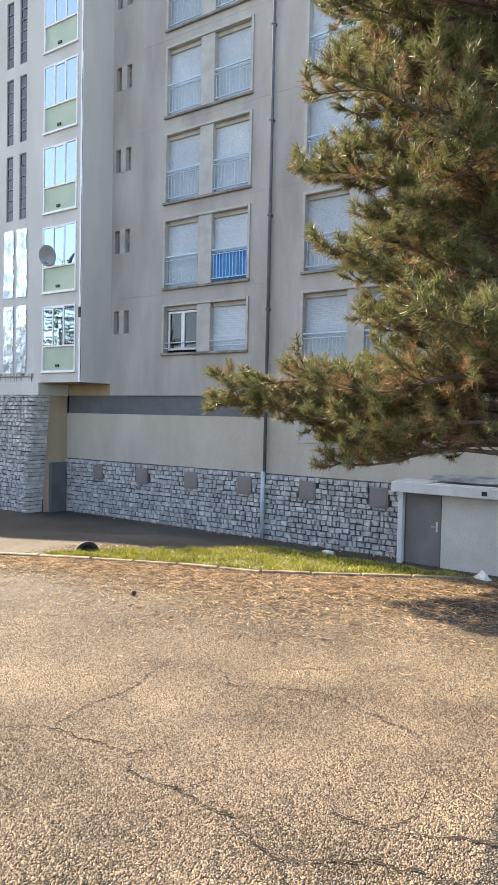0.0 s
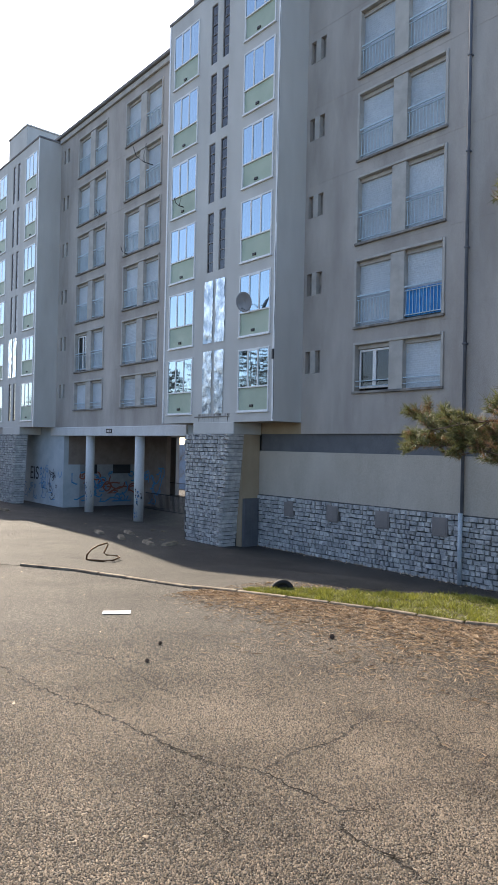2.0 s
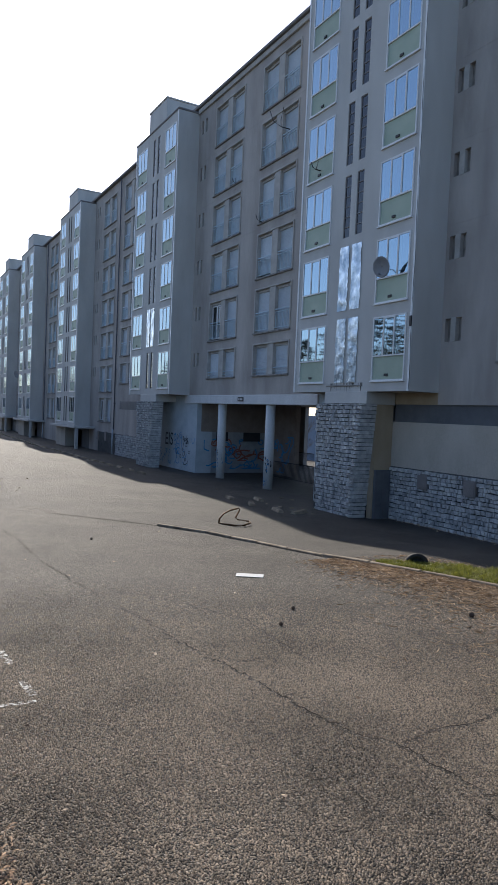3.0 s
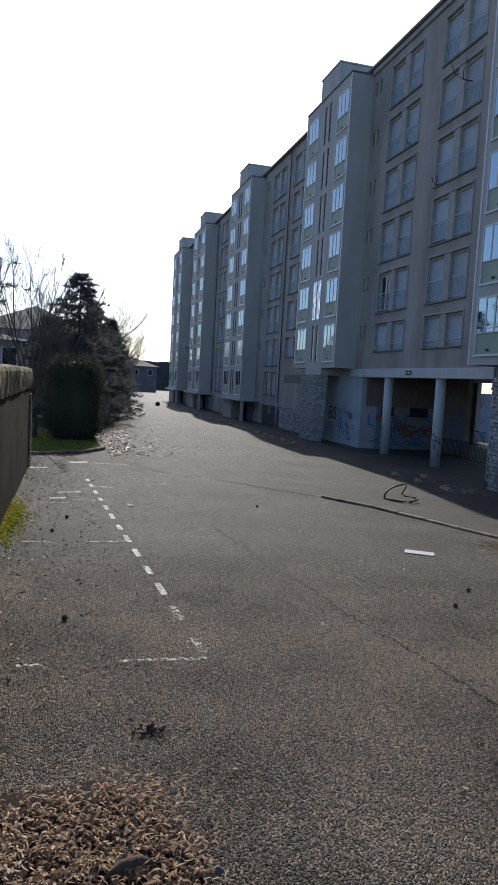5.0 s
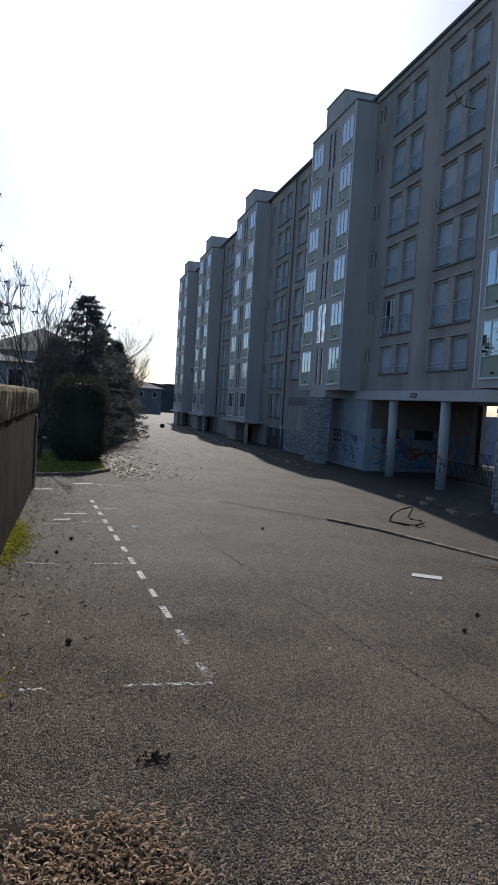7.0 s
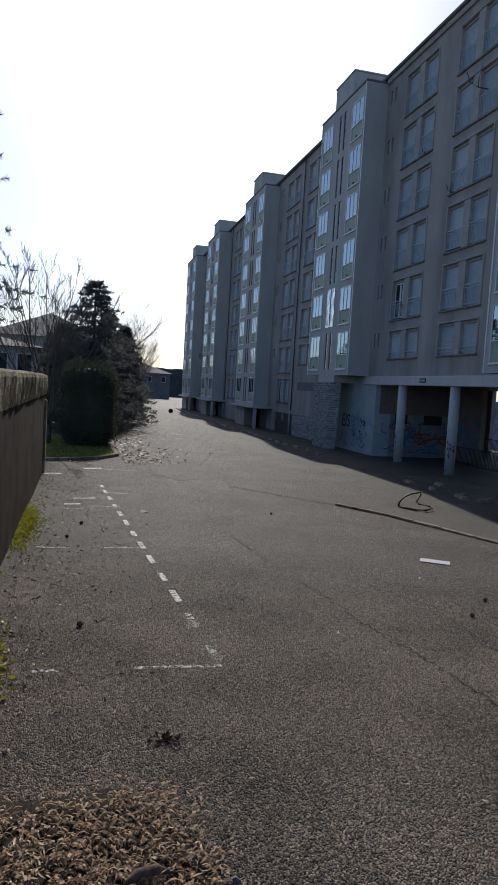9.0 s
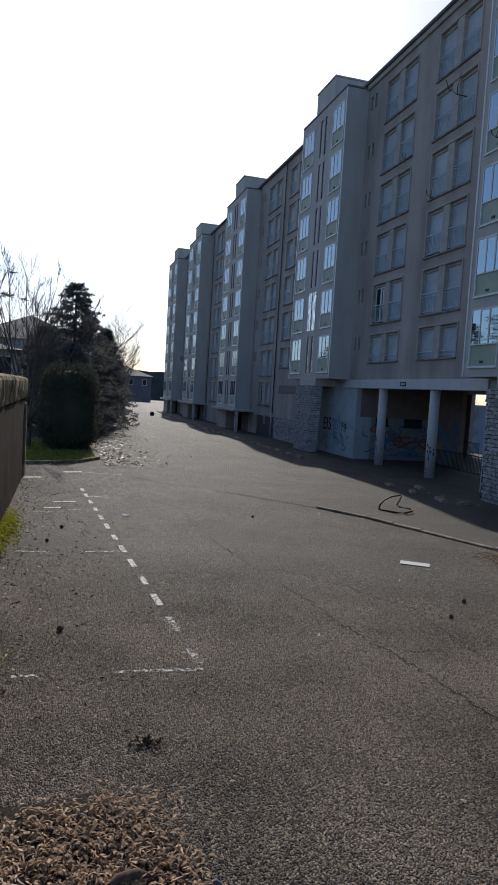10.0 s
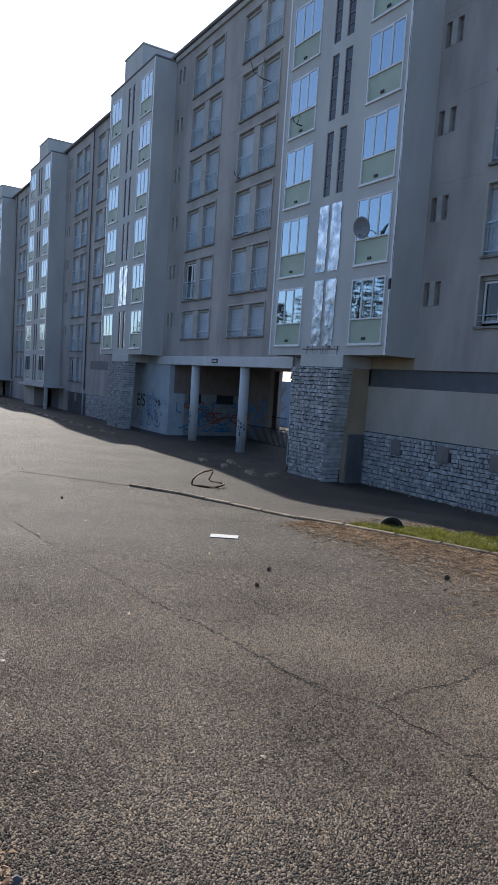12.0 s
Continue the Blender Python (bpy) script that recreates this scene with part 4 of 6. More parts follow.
f += [tuple(range(NP))[::-1], tuple((len(ylist) - 1) * NP + a for a in range(NP))]
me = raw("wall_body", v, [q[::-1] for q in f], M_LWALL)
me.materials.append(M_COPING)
# The colour split at 2.27 m paints a sunlit band over a shaded face.
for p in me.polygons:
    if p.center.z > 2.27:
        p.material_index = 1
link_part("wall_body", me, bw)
link_part("end_post", boxes("end_post", [(-1.68, -0.93, 21.0, 21.42, 0, 2.12)], M_KERB, 0.02), bw, "pale concrete end post")


# ---- loose things on the asphalt ----
def place(ob, x, y, z=0.0, rz=0.0, rx=0.0, ry=0.0):
    ob.matrix_basis = Matrix.Translation((x, y, ground_z(x, y) + z)) @ Euler((radians(rx), radians(ry), radians(rz))).to_matrix().to_4x4()
    return ob


hoop_pts = [(-0.10, -0.25, 0.03), (-0.08, -0.24, 0.15), (0.08, -0.22, 0.30), (0.30, -0.20, 0.38), (0.62, -0.18, 0.43), (0.65, -0.18, 0.38), (0.50, -0.20, 0.14), (0.58, -0.22, 0.09), (0.92, -0.28, 0.03), (0.84, -0.52, 0.03), (0.40, -0.85, 0.03), (0.12, -0.80, 0.03), (-0.10, -0.25, 0.03)]
hoop = tagged(new("bent_barrier", tubes("bent_barrier", [[(p, 0.026) for p in hoop_pts]], M_RUST, 8)), "bent rusty steel tube parking barrier lying on asphalt", "barrier")
place(hoop, 8.9, 18.3, 0.0, 4)

slab = tagged(new("white_board", boxes("white_board", [(-0.25, 0.25, -0.12, 0.12, 0, 0.005)], M_WHITE, 0.0015)), "flat white board lying on the asphalt", "board")
place(slab, 5.94, 11.1, 0.012, -33)

tv, tf, N1, N2 = [], [], 28, 10
for i in range(N1):
    a = 2 * math.pi * i / N1
    for j in range(N2):
        b2 = 2 * math.pi * j / N2
        rr = 0.27 + 0.075 * math.cos(b2)
        tv.append((rr * math.cos(a), 0.085 * math.sin(b2), rr * math.sin(a)))
tf = [(i * N2 + j, i * N2 + (j + 1) % N2, ((i + 1) % N1) * N2 + (j + 1) % N2, ((i + 1) % N1) * N2 + j) for i in range(N1) for j in range(N2)]
tyre = tagged(new("tyre", raw("tyre", tv, tf, M_RUBBER, True)), "old black tyre half buried in the verge", "tyre")
place(tyre, 9.72, 10.8, 0.0, -43, 0, 0)
tyre.scale = (0.72, 0.72, 0.72)
link_part("disc", tubes("disc", [[((0, -0.03, 0), 0.2), ((0, 0.03, 0), 0.2)]], M_RUBBER, 20), tyre)

def stop_block():
    v = [(-0.45, -0.13, 0), (0.45, -0.13, 0), (0.45, 0.13, 0), (-0.45, 0.13, 0), (-0.42, -0.08, 0.11), (0.42, -0.08, 0.11), (0.42, 0.08, 0.11), (-0.42, 0.08, 0.11)]
    return raw("wheel_stop", v, BOXF, M_KERB)


sb = stop_block()
stops = [(12.89, 24.9, 78), (12.87, 23.1, 75), (14.05, 24.8, 80), (12.95, 21.4, 70), (13.6, 21.0, 30)]
stops += [(12.85 - 0.05 * min(i, 11) + 0.0024 * max(0, i - 11) ** 2, 35.5 + i * 1.72, 88) for i in range(35)]
for i, (x, y, r) in enumerate(stops):
    ob = tagged(new("wheel_stop", sb), "chipped concrete wheel stop on the asphalt", "wheel stop", group="wheel stops along the building")
    place(ob, x + rnd.uniform(-0.1, 0.1), y, 0.004, r + rnd.uniform(-9, 9))

tb = tagged(new("tyre", raw("tyre", tv, tf, M_RUBBER, True)), "old tyre lying in the far road", "tyre")
place(tb, 10.2, 75.6, 0.22, -8)
tb.scale = (0.75, 0.75, 0.75)
link_part("disc", tubes("disc", [[((0, -0.03, 0), 0.2), ((0, 0.03, 0), 0.2)]], M_RUBBER, 20), tb)

# worn parking lines
def stripe(x0, y0, x1, y1, w, material, name="parking_line"):
    d = Vector((x1 - x0, y1 - y0, 0))
    nn = Vector((-d.y, d.x, 0)).normalized() * w / 2
    p = [Vector((x0, y0, 0)) + nn, Vector((x0, y0, 0)) - nn, Vector((x1, y1, 0)) - nn, Vector((x1, y1, 0)) + nn]
    ob = new(name, raw(name, [(q.x, q.y, ground_z(q.x, q.y) + 0.012) for q in p], [(0, 1, 2, 3)], material))
    return tagged(ob, "worn white painted parking line", "road marking", "parking lines", "structure")


for i in range(13):
    t0, t1 = i / 12.3, (i + (0.52 if i % 3 else 0.42)) / 12.3
    x0, x1 = (1.36 - 0.76 * t for t in (t0, t1))
    y0, y1 = (7.42 + 11.4 * t for t in (t0, t1))
    stripe(x0, y0, x1, y1, 0.085, M_LINEF if i < 2 else M_LINE)
for x0, y0, x1, y1, w, m in ((0.50, 7.33, 1.40, 7.27, 0.06, M_LINEF), (-0.45, 7.36, -0.20, 7.35, 0.06, M_LINEF), (-0.72, 12.2, -0.16, 12.12, 0.07, M_LINEF), (0.36, 12.12, 0.98, 12.12, 0.07, M_LINEF),
                             (-0.12, 16.86, 0.40, 16.92, 0.12, M_LINE), (-0.3, 16.1, 0.05, 16.15, 0.14, M_LINE), (0.72, 17.7, 1.2, 17.6, 0.12, M_LINEF), (0.18, 22.25, 0.72, 22.4, 0.30, M_LINE), (-0.98, 20.9, -0.45, 21.0, 0.3, M_LINE),
                             (0.8, 22.2, 1.9, 21.9, 0.12, M_LINEF), (-0.6, 15.6, 0.1, 15.6, 0.08, M_LINEF), (0.2, 15.9, 0.9, 15.85, 0.08, M_LINEF), (3.4, 26.5, 4.3, 26.2, 0.16, M_LINEF), (5.2, 40.0, 6.0, 39.6, 0.3, M_LINEF)):
    stripe(x0, y0, x1, y1, w, m)
white_paper = tagged(new("paper_scrap", raw("paper_scrap", [(-0.13, -0.1, 0.0), (0.12, -0.12, 0.03), (0.15, 0.1, 0.0), (-0.1, 0.13, 0.05), (0.0, 0.0, 0.07)], [(0, 1, 4), (1, 2, 4), (2, 3, 4), (3, 0, 4)], M_PVC)), "crumpled white paper scrap on the asphalt", "litter")
place(white_paper, 1.38, 15.27, 0.006, 20)
white_paper.scale = (0.6, 0.6, 0.6)


# cracks
CRACK_CELLS = set()  # 12 mm squares of ground that a crack runs through


def crack(pts, w, seed):
    """A jagged crack along a rough line, thin and uneven in width."""
    r2 = random.Random(seed)
    line = []
    for (xa, ya), (xb, yb) in zip(pts, pts[1:]):
        n = max(3, int(math.dist((xa, ya), (xb, yb)) / 0.03))
        line += [(xa + (xb - xa) * i / n, ya + (yb - ya) * i / n) for i in range(n)]
    v, f = [], []
    for x, y in line:
        o = 0.03 * noise.noise(Vector((x * 3, y * 3, seed))) + 0.06 * noise.noise(Vector((x * 9, y * 9, seed))) + 0.03 * noise.noise(Vector((x * 31, y * 31, seed)))
        o2 = 0.07 * noise.noise(Vector((x * 8, y * 8, seed + 5))) + 0.035 * noise.noise(Vector((x * 27, y * 27, seed)))
        x, y = x + o, y + o2
        ww = w * 0.44 * max(0.22, 0.85 + 1.0 * noise.noise(Vector((x * 3, y * 3, seed + 9))) + 0.9 * noise.noise(Vector((x * 23, y * 23, seed))))
        for i in ((-1, 0, 1) if w > 0.012 else (0,)):
            CRACK_CELLS.update((round(x / 0.012) + i) * 100000 + round(y / 0.012) + j for j in (-1, 0, 1))
        v += [(x - ww * 0.7, y - ww * 0.7, ground_z(x, y) + 0.013), (x + ww * 0.7, y + ww * 0.7, ground_z(x, y) + 0.013)]
    f = [(2 * i, 2 * i + 1, 2 * i + 3, 2 * i + 2) for i in range(len(line) - 1) if (v[2 * i + 1][0] - v[2 * i][0]) + (v[2 * i + 3][0] - v[2 * i + 2][0]) > 0.0008]
    tagged(new("crack", raw("crack", v, f, M_CRACK)), "thin jagged crack in the asphalt", "crack", "cracks in the asphalt", "structure")


for i, (pts, w) in enumerate((
        ([(3.68, 6.44), (3.72, 6.07), (3.82, 5.51), (4.11, 5.06), (4.16, 4.52), (4.17, 4.13), (3.96, 3.95), (4.0, 3.5), (3.95, 2.93), (3.82, 2.67), (3.76, 2.36), (3.6, 2.2), (3.5, 1.0)], 0.022),
        ([(2.7, 13.6), (2.9, 11.63), (3.1, 10.2), (3.26, 9.42), (3.35, 8.18), (3.61, 7.04), (3.68, 6.44)], 0.017),
        ([(4.11, 5.06), (4.42, 5.13), (4.69, 5.17), (5.03, 5.09), (5.35, 5.16), (5.9, 5.3)], 0.013),
        ([(6.18, 5.01), (6.11, 4.54), (5.88, 4.33), (6.32, 3.5), (6.0, 2.2)], 0.013),
        ([(3.76, 2.36), (3.93, 2.21), (4.15, 1.81), (4.3, 1.2)], 0.020),
        ([(4.46, 2.35), (4.47, 1.92), (4.62, 1.68), (4.8, 1.26), (5.1, 0.2)], 0.020),
        ([(4.52, 1.94), (4.8, 1.83), (5.2, 1.9)], 0.010),
        ([(3.35, 8.18), (3.45, 7.77), (3.75, 7.44), (4.3, 7.3)], 0.012),
        ([(3.68, 6.44), (3.95, 6.2), (4.3, 6.3)], 0.010),
        ([(3.82, 5.51), (3.45, 5.2), (3.3, 4.85), (3.0, 4.9), (2.5, 4.7)], 0.012),
        ([(3.3, 4.85), (3.25, 4.5), (3.0, 4.1)], 0.009),
        ([(2.89, 11.63), (3.9, 10.2), (4.6, 8.8), (4.5, 7.2)], 0.014),
        ([(6.64, 17.4), (4.4, 18.9), (2.67, 20.5), (2.2, 24)], 0.007),
        ([(4.17, 4.13), (4.45, 4.0), (4.5, 3.7)], 0.010),
        ([(4.0, 3.5), (4.25, 3.35), (4.6, 3.5)], 0.010),
        ([(6.11, 4.54), (6.6, 4.2), (7.3, 3.1), (7.2, 2.0)], 0.010),
        ([(2.4, 26), (2.2, 21.5), (2.35, 18.6), (2.7, 15.8), (2.7, 13.6)], 0.014))):
    crack(pts, w, i + 1)


# sprayed marks round the columns, cable and drip stains on the bay
def column_spray(y, z0, z1, a0, a1, material, seed):
    r2 = random.Random(seed)
    for _ in range(9):
        v = []
        a, z = r2.uniform(a0, a1), r2.uniform(z0, z1)
        da, dz = r2.uniform(-0.5, 0.5), r2.uniform(-0.35, 0.35)
        for i in range(9):
            t = i / 8
            aa, zz = a + da * math.sin(3 * t), z + dz * t + 0.08 * math.sin(7 * t)
            v += [(M + 0.22 + 0.244 * math.cos(aa), y + 0.244 * math.sin(aa), zz + w) for w in (-0.035, 0.035)]
        f = [(2 * i, 2 * i + 1, 2 * i + 3, 2 * i + 2) for i in range(8)]
        link_part("sprayed_mark", raw("sprayed_mark", v, f, material), building)


for y in (29.22, 34.5):
    column_spray(y, -0.5, 0.7, 2.2, 4.6, M_SPRAYB, int(y * 3))
    column_spray(y, 0.0, 0.8, 2.2, 4.6, M_SPRAYK, int(y * 5))
link_part("cable", tubes("cable", [[((B - 0.025 + 0.008 * math.sin(z * 3.1), 17.71 - 0.015 * math.sin(z * 1.7), z), 0.008) for z in np.arange(4.0, 20.8, 0.45)]], M_BLACK, 5), building, "dark cable down the bay's corner")
link_part("cable_box", boxes("cable_box", [(B - 0.06, B - 0.004, 17.70, 17.80, 6.1, 6.45)], M_BLACK, 0.01), building)
for i in range(26):
    y, L, w = 20.1 + rnd.uniform(0, 2.4), rnd.uniform(0.08, 0.34), rnd.uniform(0.012, 0.035)
    link_part("drip_stain", raw("drip_stain", [(B - 0.005, y - w, 4.26), (B - 0.005, y + w, 4.26), (B - 0.005, y + w * 0.4, 4.26 - L), (B - 0.005, y - w * 0.4, 4.26 - L)], [(0, 1, 2, 3)], M_SILL), building, "dark drip stain")


# ---- loose-faced chippings of the road surface, where the road is nearest ----
def chippings(cell, tall):
    """Angular stone chips bedded side by side: four facets and an off-centre peak each."""
    gx3, gy3 = np.meshgrid(np.arange(-1.0, 10.0, cell), np.arange(0.3, 12.0, cell))
    x, y = gx3.ravel(), gy3.ravel()
    away = np.hypot(x, y - 0.6)
    turn = np.arctan2(x, y - 0.6)
    near = (away > 3.0) & (turn > -0.2) & (turn < 1.42) & (rng.uniform(0, 1, len(x)) < np.clip((11.5 - away) / 5.0, 0, 0.82))
    x, y = x[near], y[near]
    n = len(x)
    x, y = x + rng.uniform(-0.45, 0.45, n) * cell, y + rng.uniform(-0.45, 0.45, n) * cell
    free = ~np.isin(np.round(x / 0.012).astype(np.int64) * 100000 + np.round(y / 0.012).astype(np.int64), np.array(sorted(CRACK_CELLS)))
    x, y = x[free], y[free]
    n = len(x)
    a0, size = rng.uniform(0, 6.283, n), cell * rng.uniform(0.32, 0.72, n)
    V = np.zeros((n, 5, 3))
    for k in range(4):
        a = a0 + 1.571 * k + rng.uniform(-0.4, 0.4, n)
        V[:, k] = np.stack([x + size * np.cos(a), y + size * np.sin(a), gz_arr(x, y) + rng.uniform(0, 0.0015, n)], -1)
    V[:, 4] = np.stack([x + size * rng.uniform(-0.45, 0.45, n), y + size * rng.uniform(-0.45, 0.45, n), gz_arr(x, y) + tall * rng.uniform(0.35, 1.0, n)], -1)
    F = np.arange(n)[:, None, None] * 5 + np.array([(0, 1, 4), (1, 2, 4), (2, 3, 4), (3, 0, 4)])[None]
    me = bpy.data.meshes.new("chippings")
    me.vertices.add(5 * n)
    me.vertices.foreach_set("co", V.astype(np.float32).ravel())
    me.loops.add(12 * n)
    me.loops.foreach_set("vertex_index", F.astype(np.int32).ravel())
    me.polygons.add(4 * n)
    me.polygons.foreach_set("loop_start", np.arange(0, 12 * n, 3, dtype=np.int32))
    me.materials.append(M_CHIP)
    me.update(calc_edges=True)
    return me


tagged(new("chippings", chippings(0.0165, 0.017)), "angular pale and dark stone chippings bedded in the asphalt", "asphalt", kind="stuff")


# ---- scattered small stuff ----
def curled(name, centres, sizes, material, thin=0.45, curl=0.35, tilt=0.5):
    """Many small curled leaves in one mesh."""
    n = len(centres)
    yaw, tx_, ty_ = rng.uniform(0, 6.283, n), rng.normal(0, tilt, n), rng.normal(0, tilt, n)
    L, Wd = sizes, sizes * thin * rng.uniform(0.6, 1.3, n)
    c = rng.uniform(-curl, curl, n) * L
    base = np.array([(-0.5, 0, 0), (-0.1, 0.5, 1), (0.5, 0, 0.3), (-0.1, -0.5, 1)])
    P = np.zeros((n, 4, 3))
    for k in range(4):
        P[:, k, 0], P[:, k, 1], P[:, k, 2] = base[k, 0] * L, base[k, 1] * Wd, base[k, 2] * c
    cx, sx_, cy_, sy_, cz, sz = np.cos(tx_), np.sin(tx_), np.cos(ty_), np.sin(ty_), np.cos(yaw), np.sin(yaw)
    x, y, z = P[..., 0], P[..., 1], P[..., 2]
    y, z = y * cx[:, None] - z * sx_[:, None], y * sx_[:, None] + z * cx[:, None]
    x, z = x * cy_[:, None] + z * sy_[:, None], -x * sy_[:, None] + z * cy_[:, None]
    x, y = x * cz[:, None] - y * sz[:, None], x * sz[:, None] + y * cz[:, None]
    V = np.stack([x, y, z], -1) + centres[:, None, :]
    F = [(4 * i, 4 * i + 1, 4 * i + 2) for i in range(n)] + [(4 * i, 4 * i + 2, 4 * i + 3) for i in range(n)]
    return raw(name, V.reshape(-1, 3), F, material)


def strips(name, centres, length, width, material):
    """Curled leaf strips: three bent segments each."""
    n = len(centres)
    yaw, bend, arch = rng.uniform(0, 6.283, n), rng.normal(0, 0.6, n), rng.uniform(0.02, 0.3, n) * length
    tl = rng.normal(0, 0.25, n)
    V = np.zeros((n, 8, 3))
    x, y, a = -0.5 * length * np.cos(yaw), -0.5 * length * np.sin(yaw), yaw - bend
    for k in range(4):
        w = width * (0.35, 1.0, 0.9, 0.3)[k]
        z = arch * (0, 1, 1, 0)[k] + tl * length * (k / 3 - 0.5)
        V[:, 2 * k] = np.stack([x - w * np.sin(a), y + w * np.cos(a), z], -1)
        V[:, 2 * k + 1] = np.stack([x + w * np.sin(a), y - w * np.cos(a), z + 0.6 * w], -1)
        x, y, a = x + length / 3 * np.cos(a), y + length / 3 * np.sin(a), a + bend
    V += centres[:, None, :]
    F = [(8 * i + 2 * k, 8 * i + 2 * k + 1, 8 * i + 2 * k + 3, 8 * i + 2 * k + 2) for i in range(n) for k in range(3)]
    return raw(name, V.reshape(-1, 3), F, material)


n = 9500
px = rng.uniform(-1.22, 1.0, n)
py = rng.uniform(2.9, 5.6, n)
edge = 5.28 - 0.06 * np.abs(px) + 0.05 * np.sin(px * 5)
keep = (py < edge + rng.normal(0, 0.06, n)) & (px < 0.72 + rng.normal(0, 0.08, n) + 0.08 * np.sin(py * 6))
px, py = px[keep], py[keep]
pa = [2 * math.pi * i / 40 for i in range(40)]
# Flat dark bed: shows as shadow in the gaps of the pile.
soil = raw("leaf_mould", [(-0.25 + 0.95 * math.copysign(abs(math.cos(t)) ** 0.7, math.cos(t)) * (1 + 0.06 * math.sin(5 * t)), 3.9 + 1.5 * math.copysign(abs(math.sin(t)) ** 0.7, math.sin(t)) * (1 + 0.05 * math.sin(7 * t)), 0.012) for t in pa], [tuple(range(40))], M_LEAFGAP)
tagged(new("leaf_mould", soil), "near-black soil bed under the leaf pile, painted as shade between leaves", "ground", kind="structure")
pile = np.stack([px, py, 0.02 + rng.uniform(0.0, 0.055, len(px))], -1)
tagged(new("leaf_pile", strips("leaf_pile", pile, rng.uniform(0.03, 0.095, len(px)), rng.uniform(0.003, 0.0095, len(px)), M_STRIP)), "pile of pale curled dry leaves on a shade-dark bed", "leaves", kind="stuff")
broad = np.stack([rng.uniform(-1.0, 0.6, 120), rng.uniform(3.4, 5.2, 120), rng.uniform(0.02, 0.05, 120)], -1)
tagged(new("broad_leaves", curled("broad_leaves", broad, rng.uniform(0.04, 0.08, 120), M_LEAF, 0.5, 0.4, 0.35)), "broad brown dead leaves among the leaf pile", "leaves", kind="stuff")
n = 1150
lx, ly = rng.uniform(-1.0, 6.5, n), rng.uniform(4.5, 40, n)
lx[:250] = -1.0 + np.abs(rng.normal(0, 0.5, 250))
lx[250:1050], ly[250:1050] = 1.5 + np.abs(rng.normal(0, 1.0, 800)), 23.4 + 17 * rng.uniform(0, 1, 800) ** 1.6
sc = np.stack([lx, ly, gz_arr(lx, ly) + 0.025], -1)
tagged(new("scattered_leaves", curled("scattered_leaves", sc, rng.uniform(0.03, 0.07, n) * (1 + 1.6 * (ly > 24)), M_LEAF, 0.55, 0.3, 0.25)), "loose dry leaves scattered over the asphalt", "leaves", kind="stuff")


def pine_cone(x, y, s):
    v, f, n, m = [], [], 9, 7
    for j in range(m + 1):
        q = j / m
        rr = 0.032 * math.sin(math.pi * (0.12 + 0.84 * q)) * (1.25 if j % 2 else 0.85)
        v += [(rr * math.cos(6.283 * i / n + j), rr * math.sin(6.283 * i / n + j), 0.08 * (q - 0.5)) for i in range(n)]
    f = [(j * n + i, j * n + (i + 1) % n, (j + 1) * n + (i + 1) % n, (j + 1) * n + i) for j in range(m) for i in range(n)]
    ob = tagged(new("pine_cone", raw("pine_cone", v, f, M_BARK)), "fallen brown pine cone on the asphalt", "pine cone", "pine cones")
    place(ob, x, y, 0.035 * s, rnd.uniform(0, 360), 90, 0)
    ob.scale = (s, s, s)


for x, y, s in ((5.5, 8.98, 0.8), (-0.0, 8.52, 1.0), (7.85, 7.65, 1.1), (4.92, 8.4, 0.8), (0.05, 14.0, 0.9), (4.2, 15.2, 0.7), (-0.2, 12.9, 0.8)):
    pine_cone(x, y, s)
cl = np.stack([0.64 + rng.normal(0, 0.07, 40), 5.96 + rng.normal(0, 0.05, 40), rng.uniform(0.015, 0.04, 40)], -1)
tagged(new("leaf_clump", curled("leaf_clump", cl, rng.uniform(0.03, 0.08, 40), M_BARK, 0.5, 0.5, 0.6)), "dark clump of wet leaves on the asphalt", "leaves", kind="stuff")

n = 1700
dx, dy = -1.0 + np.abs(rng.normal(0, 0.85, n)), rng.uniform(6.5, 22, n)
dc = np.stack([dx, dy, 0 * dx + 0.015], -1)
tagged(new("leaf_debris", curled("leaf_debris", dc, rng.uniform(0.02, 0.065, n), M_BARK, 0.5, 0.3, 0.3)), "dark leaf debris along the boundary wall", "leaves", kind="stuff")
n = 700
dy = rng.uniform(6.8, 19.8, n)
dx = 16.93 - np.abs(rng.normal(0, 0.13, n))
dc = np.stack([dx, dy, gz_arr(dx, dy) + 0.03], -1)
tagged(new("wall_foot_debris", curled("wall_foot_debris", dc, rng.uniform(0.03, 0.10, n), M_LEAF, 0.5, 0.4, 0.5)), "dry leaves and rubble along the foot of the plinth", "debris", kind="stuff")

for i in range(12):
    x, y, q = rnd.uniform(13.4, 16.2), rnd.uniform(20.5, 29.0), rnd.uniform(0.05, 0.12)
    bm = bmesh.new()
    bmesh.ops.create_icosphere(bm, subdivisions=1, radius=1.0)
    for vv in bm.verts:
        vv.co = Vector((vv.co.x * q * 1.3, vv.co.y * q, vv.co.z * q * 0.45)) * rnd.uniform(0.75, 1.2)
    me = bpy.data.meshes.new("rubble_chunk")
    bm.to_mesh(me)
    bm.free()
    me.materials.append(M_KERB)
    ob = tagged(new("rubble_chunk", me), "broken grey concrete chunk on the asphalt", "rubble", "rubble along the building")
    place(ob, x, y, q * 0.25, rnd.uniform(0, 360))

n = 260
sx2, sy2 = rng.uniform(-0.2, 5.0, n), 3.2 + 9 * rng.uniform(0, 1, n) ** 1.3
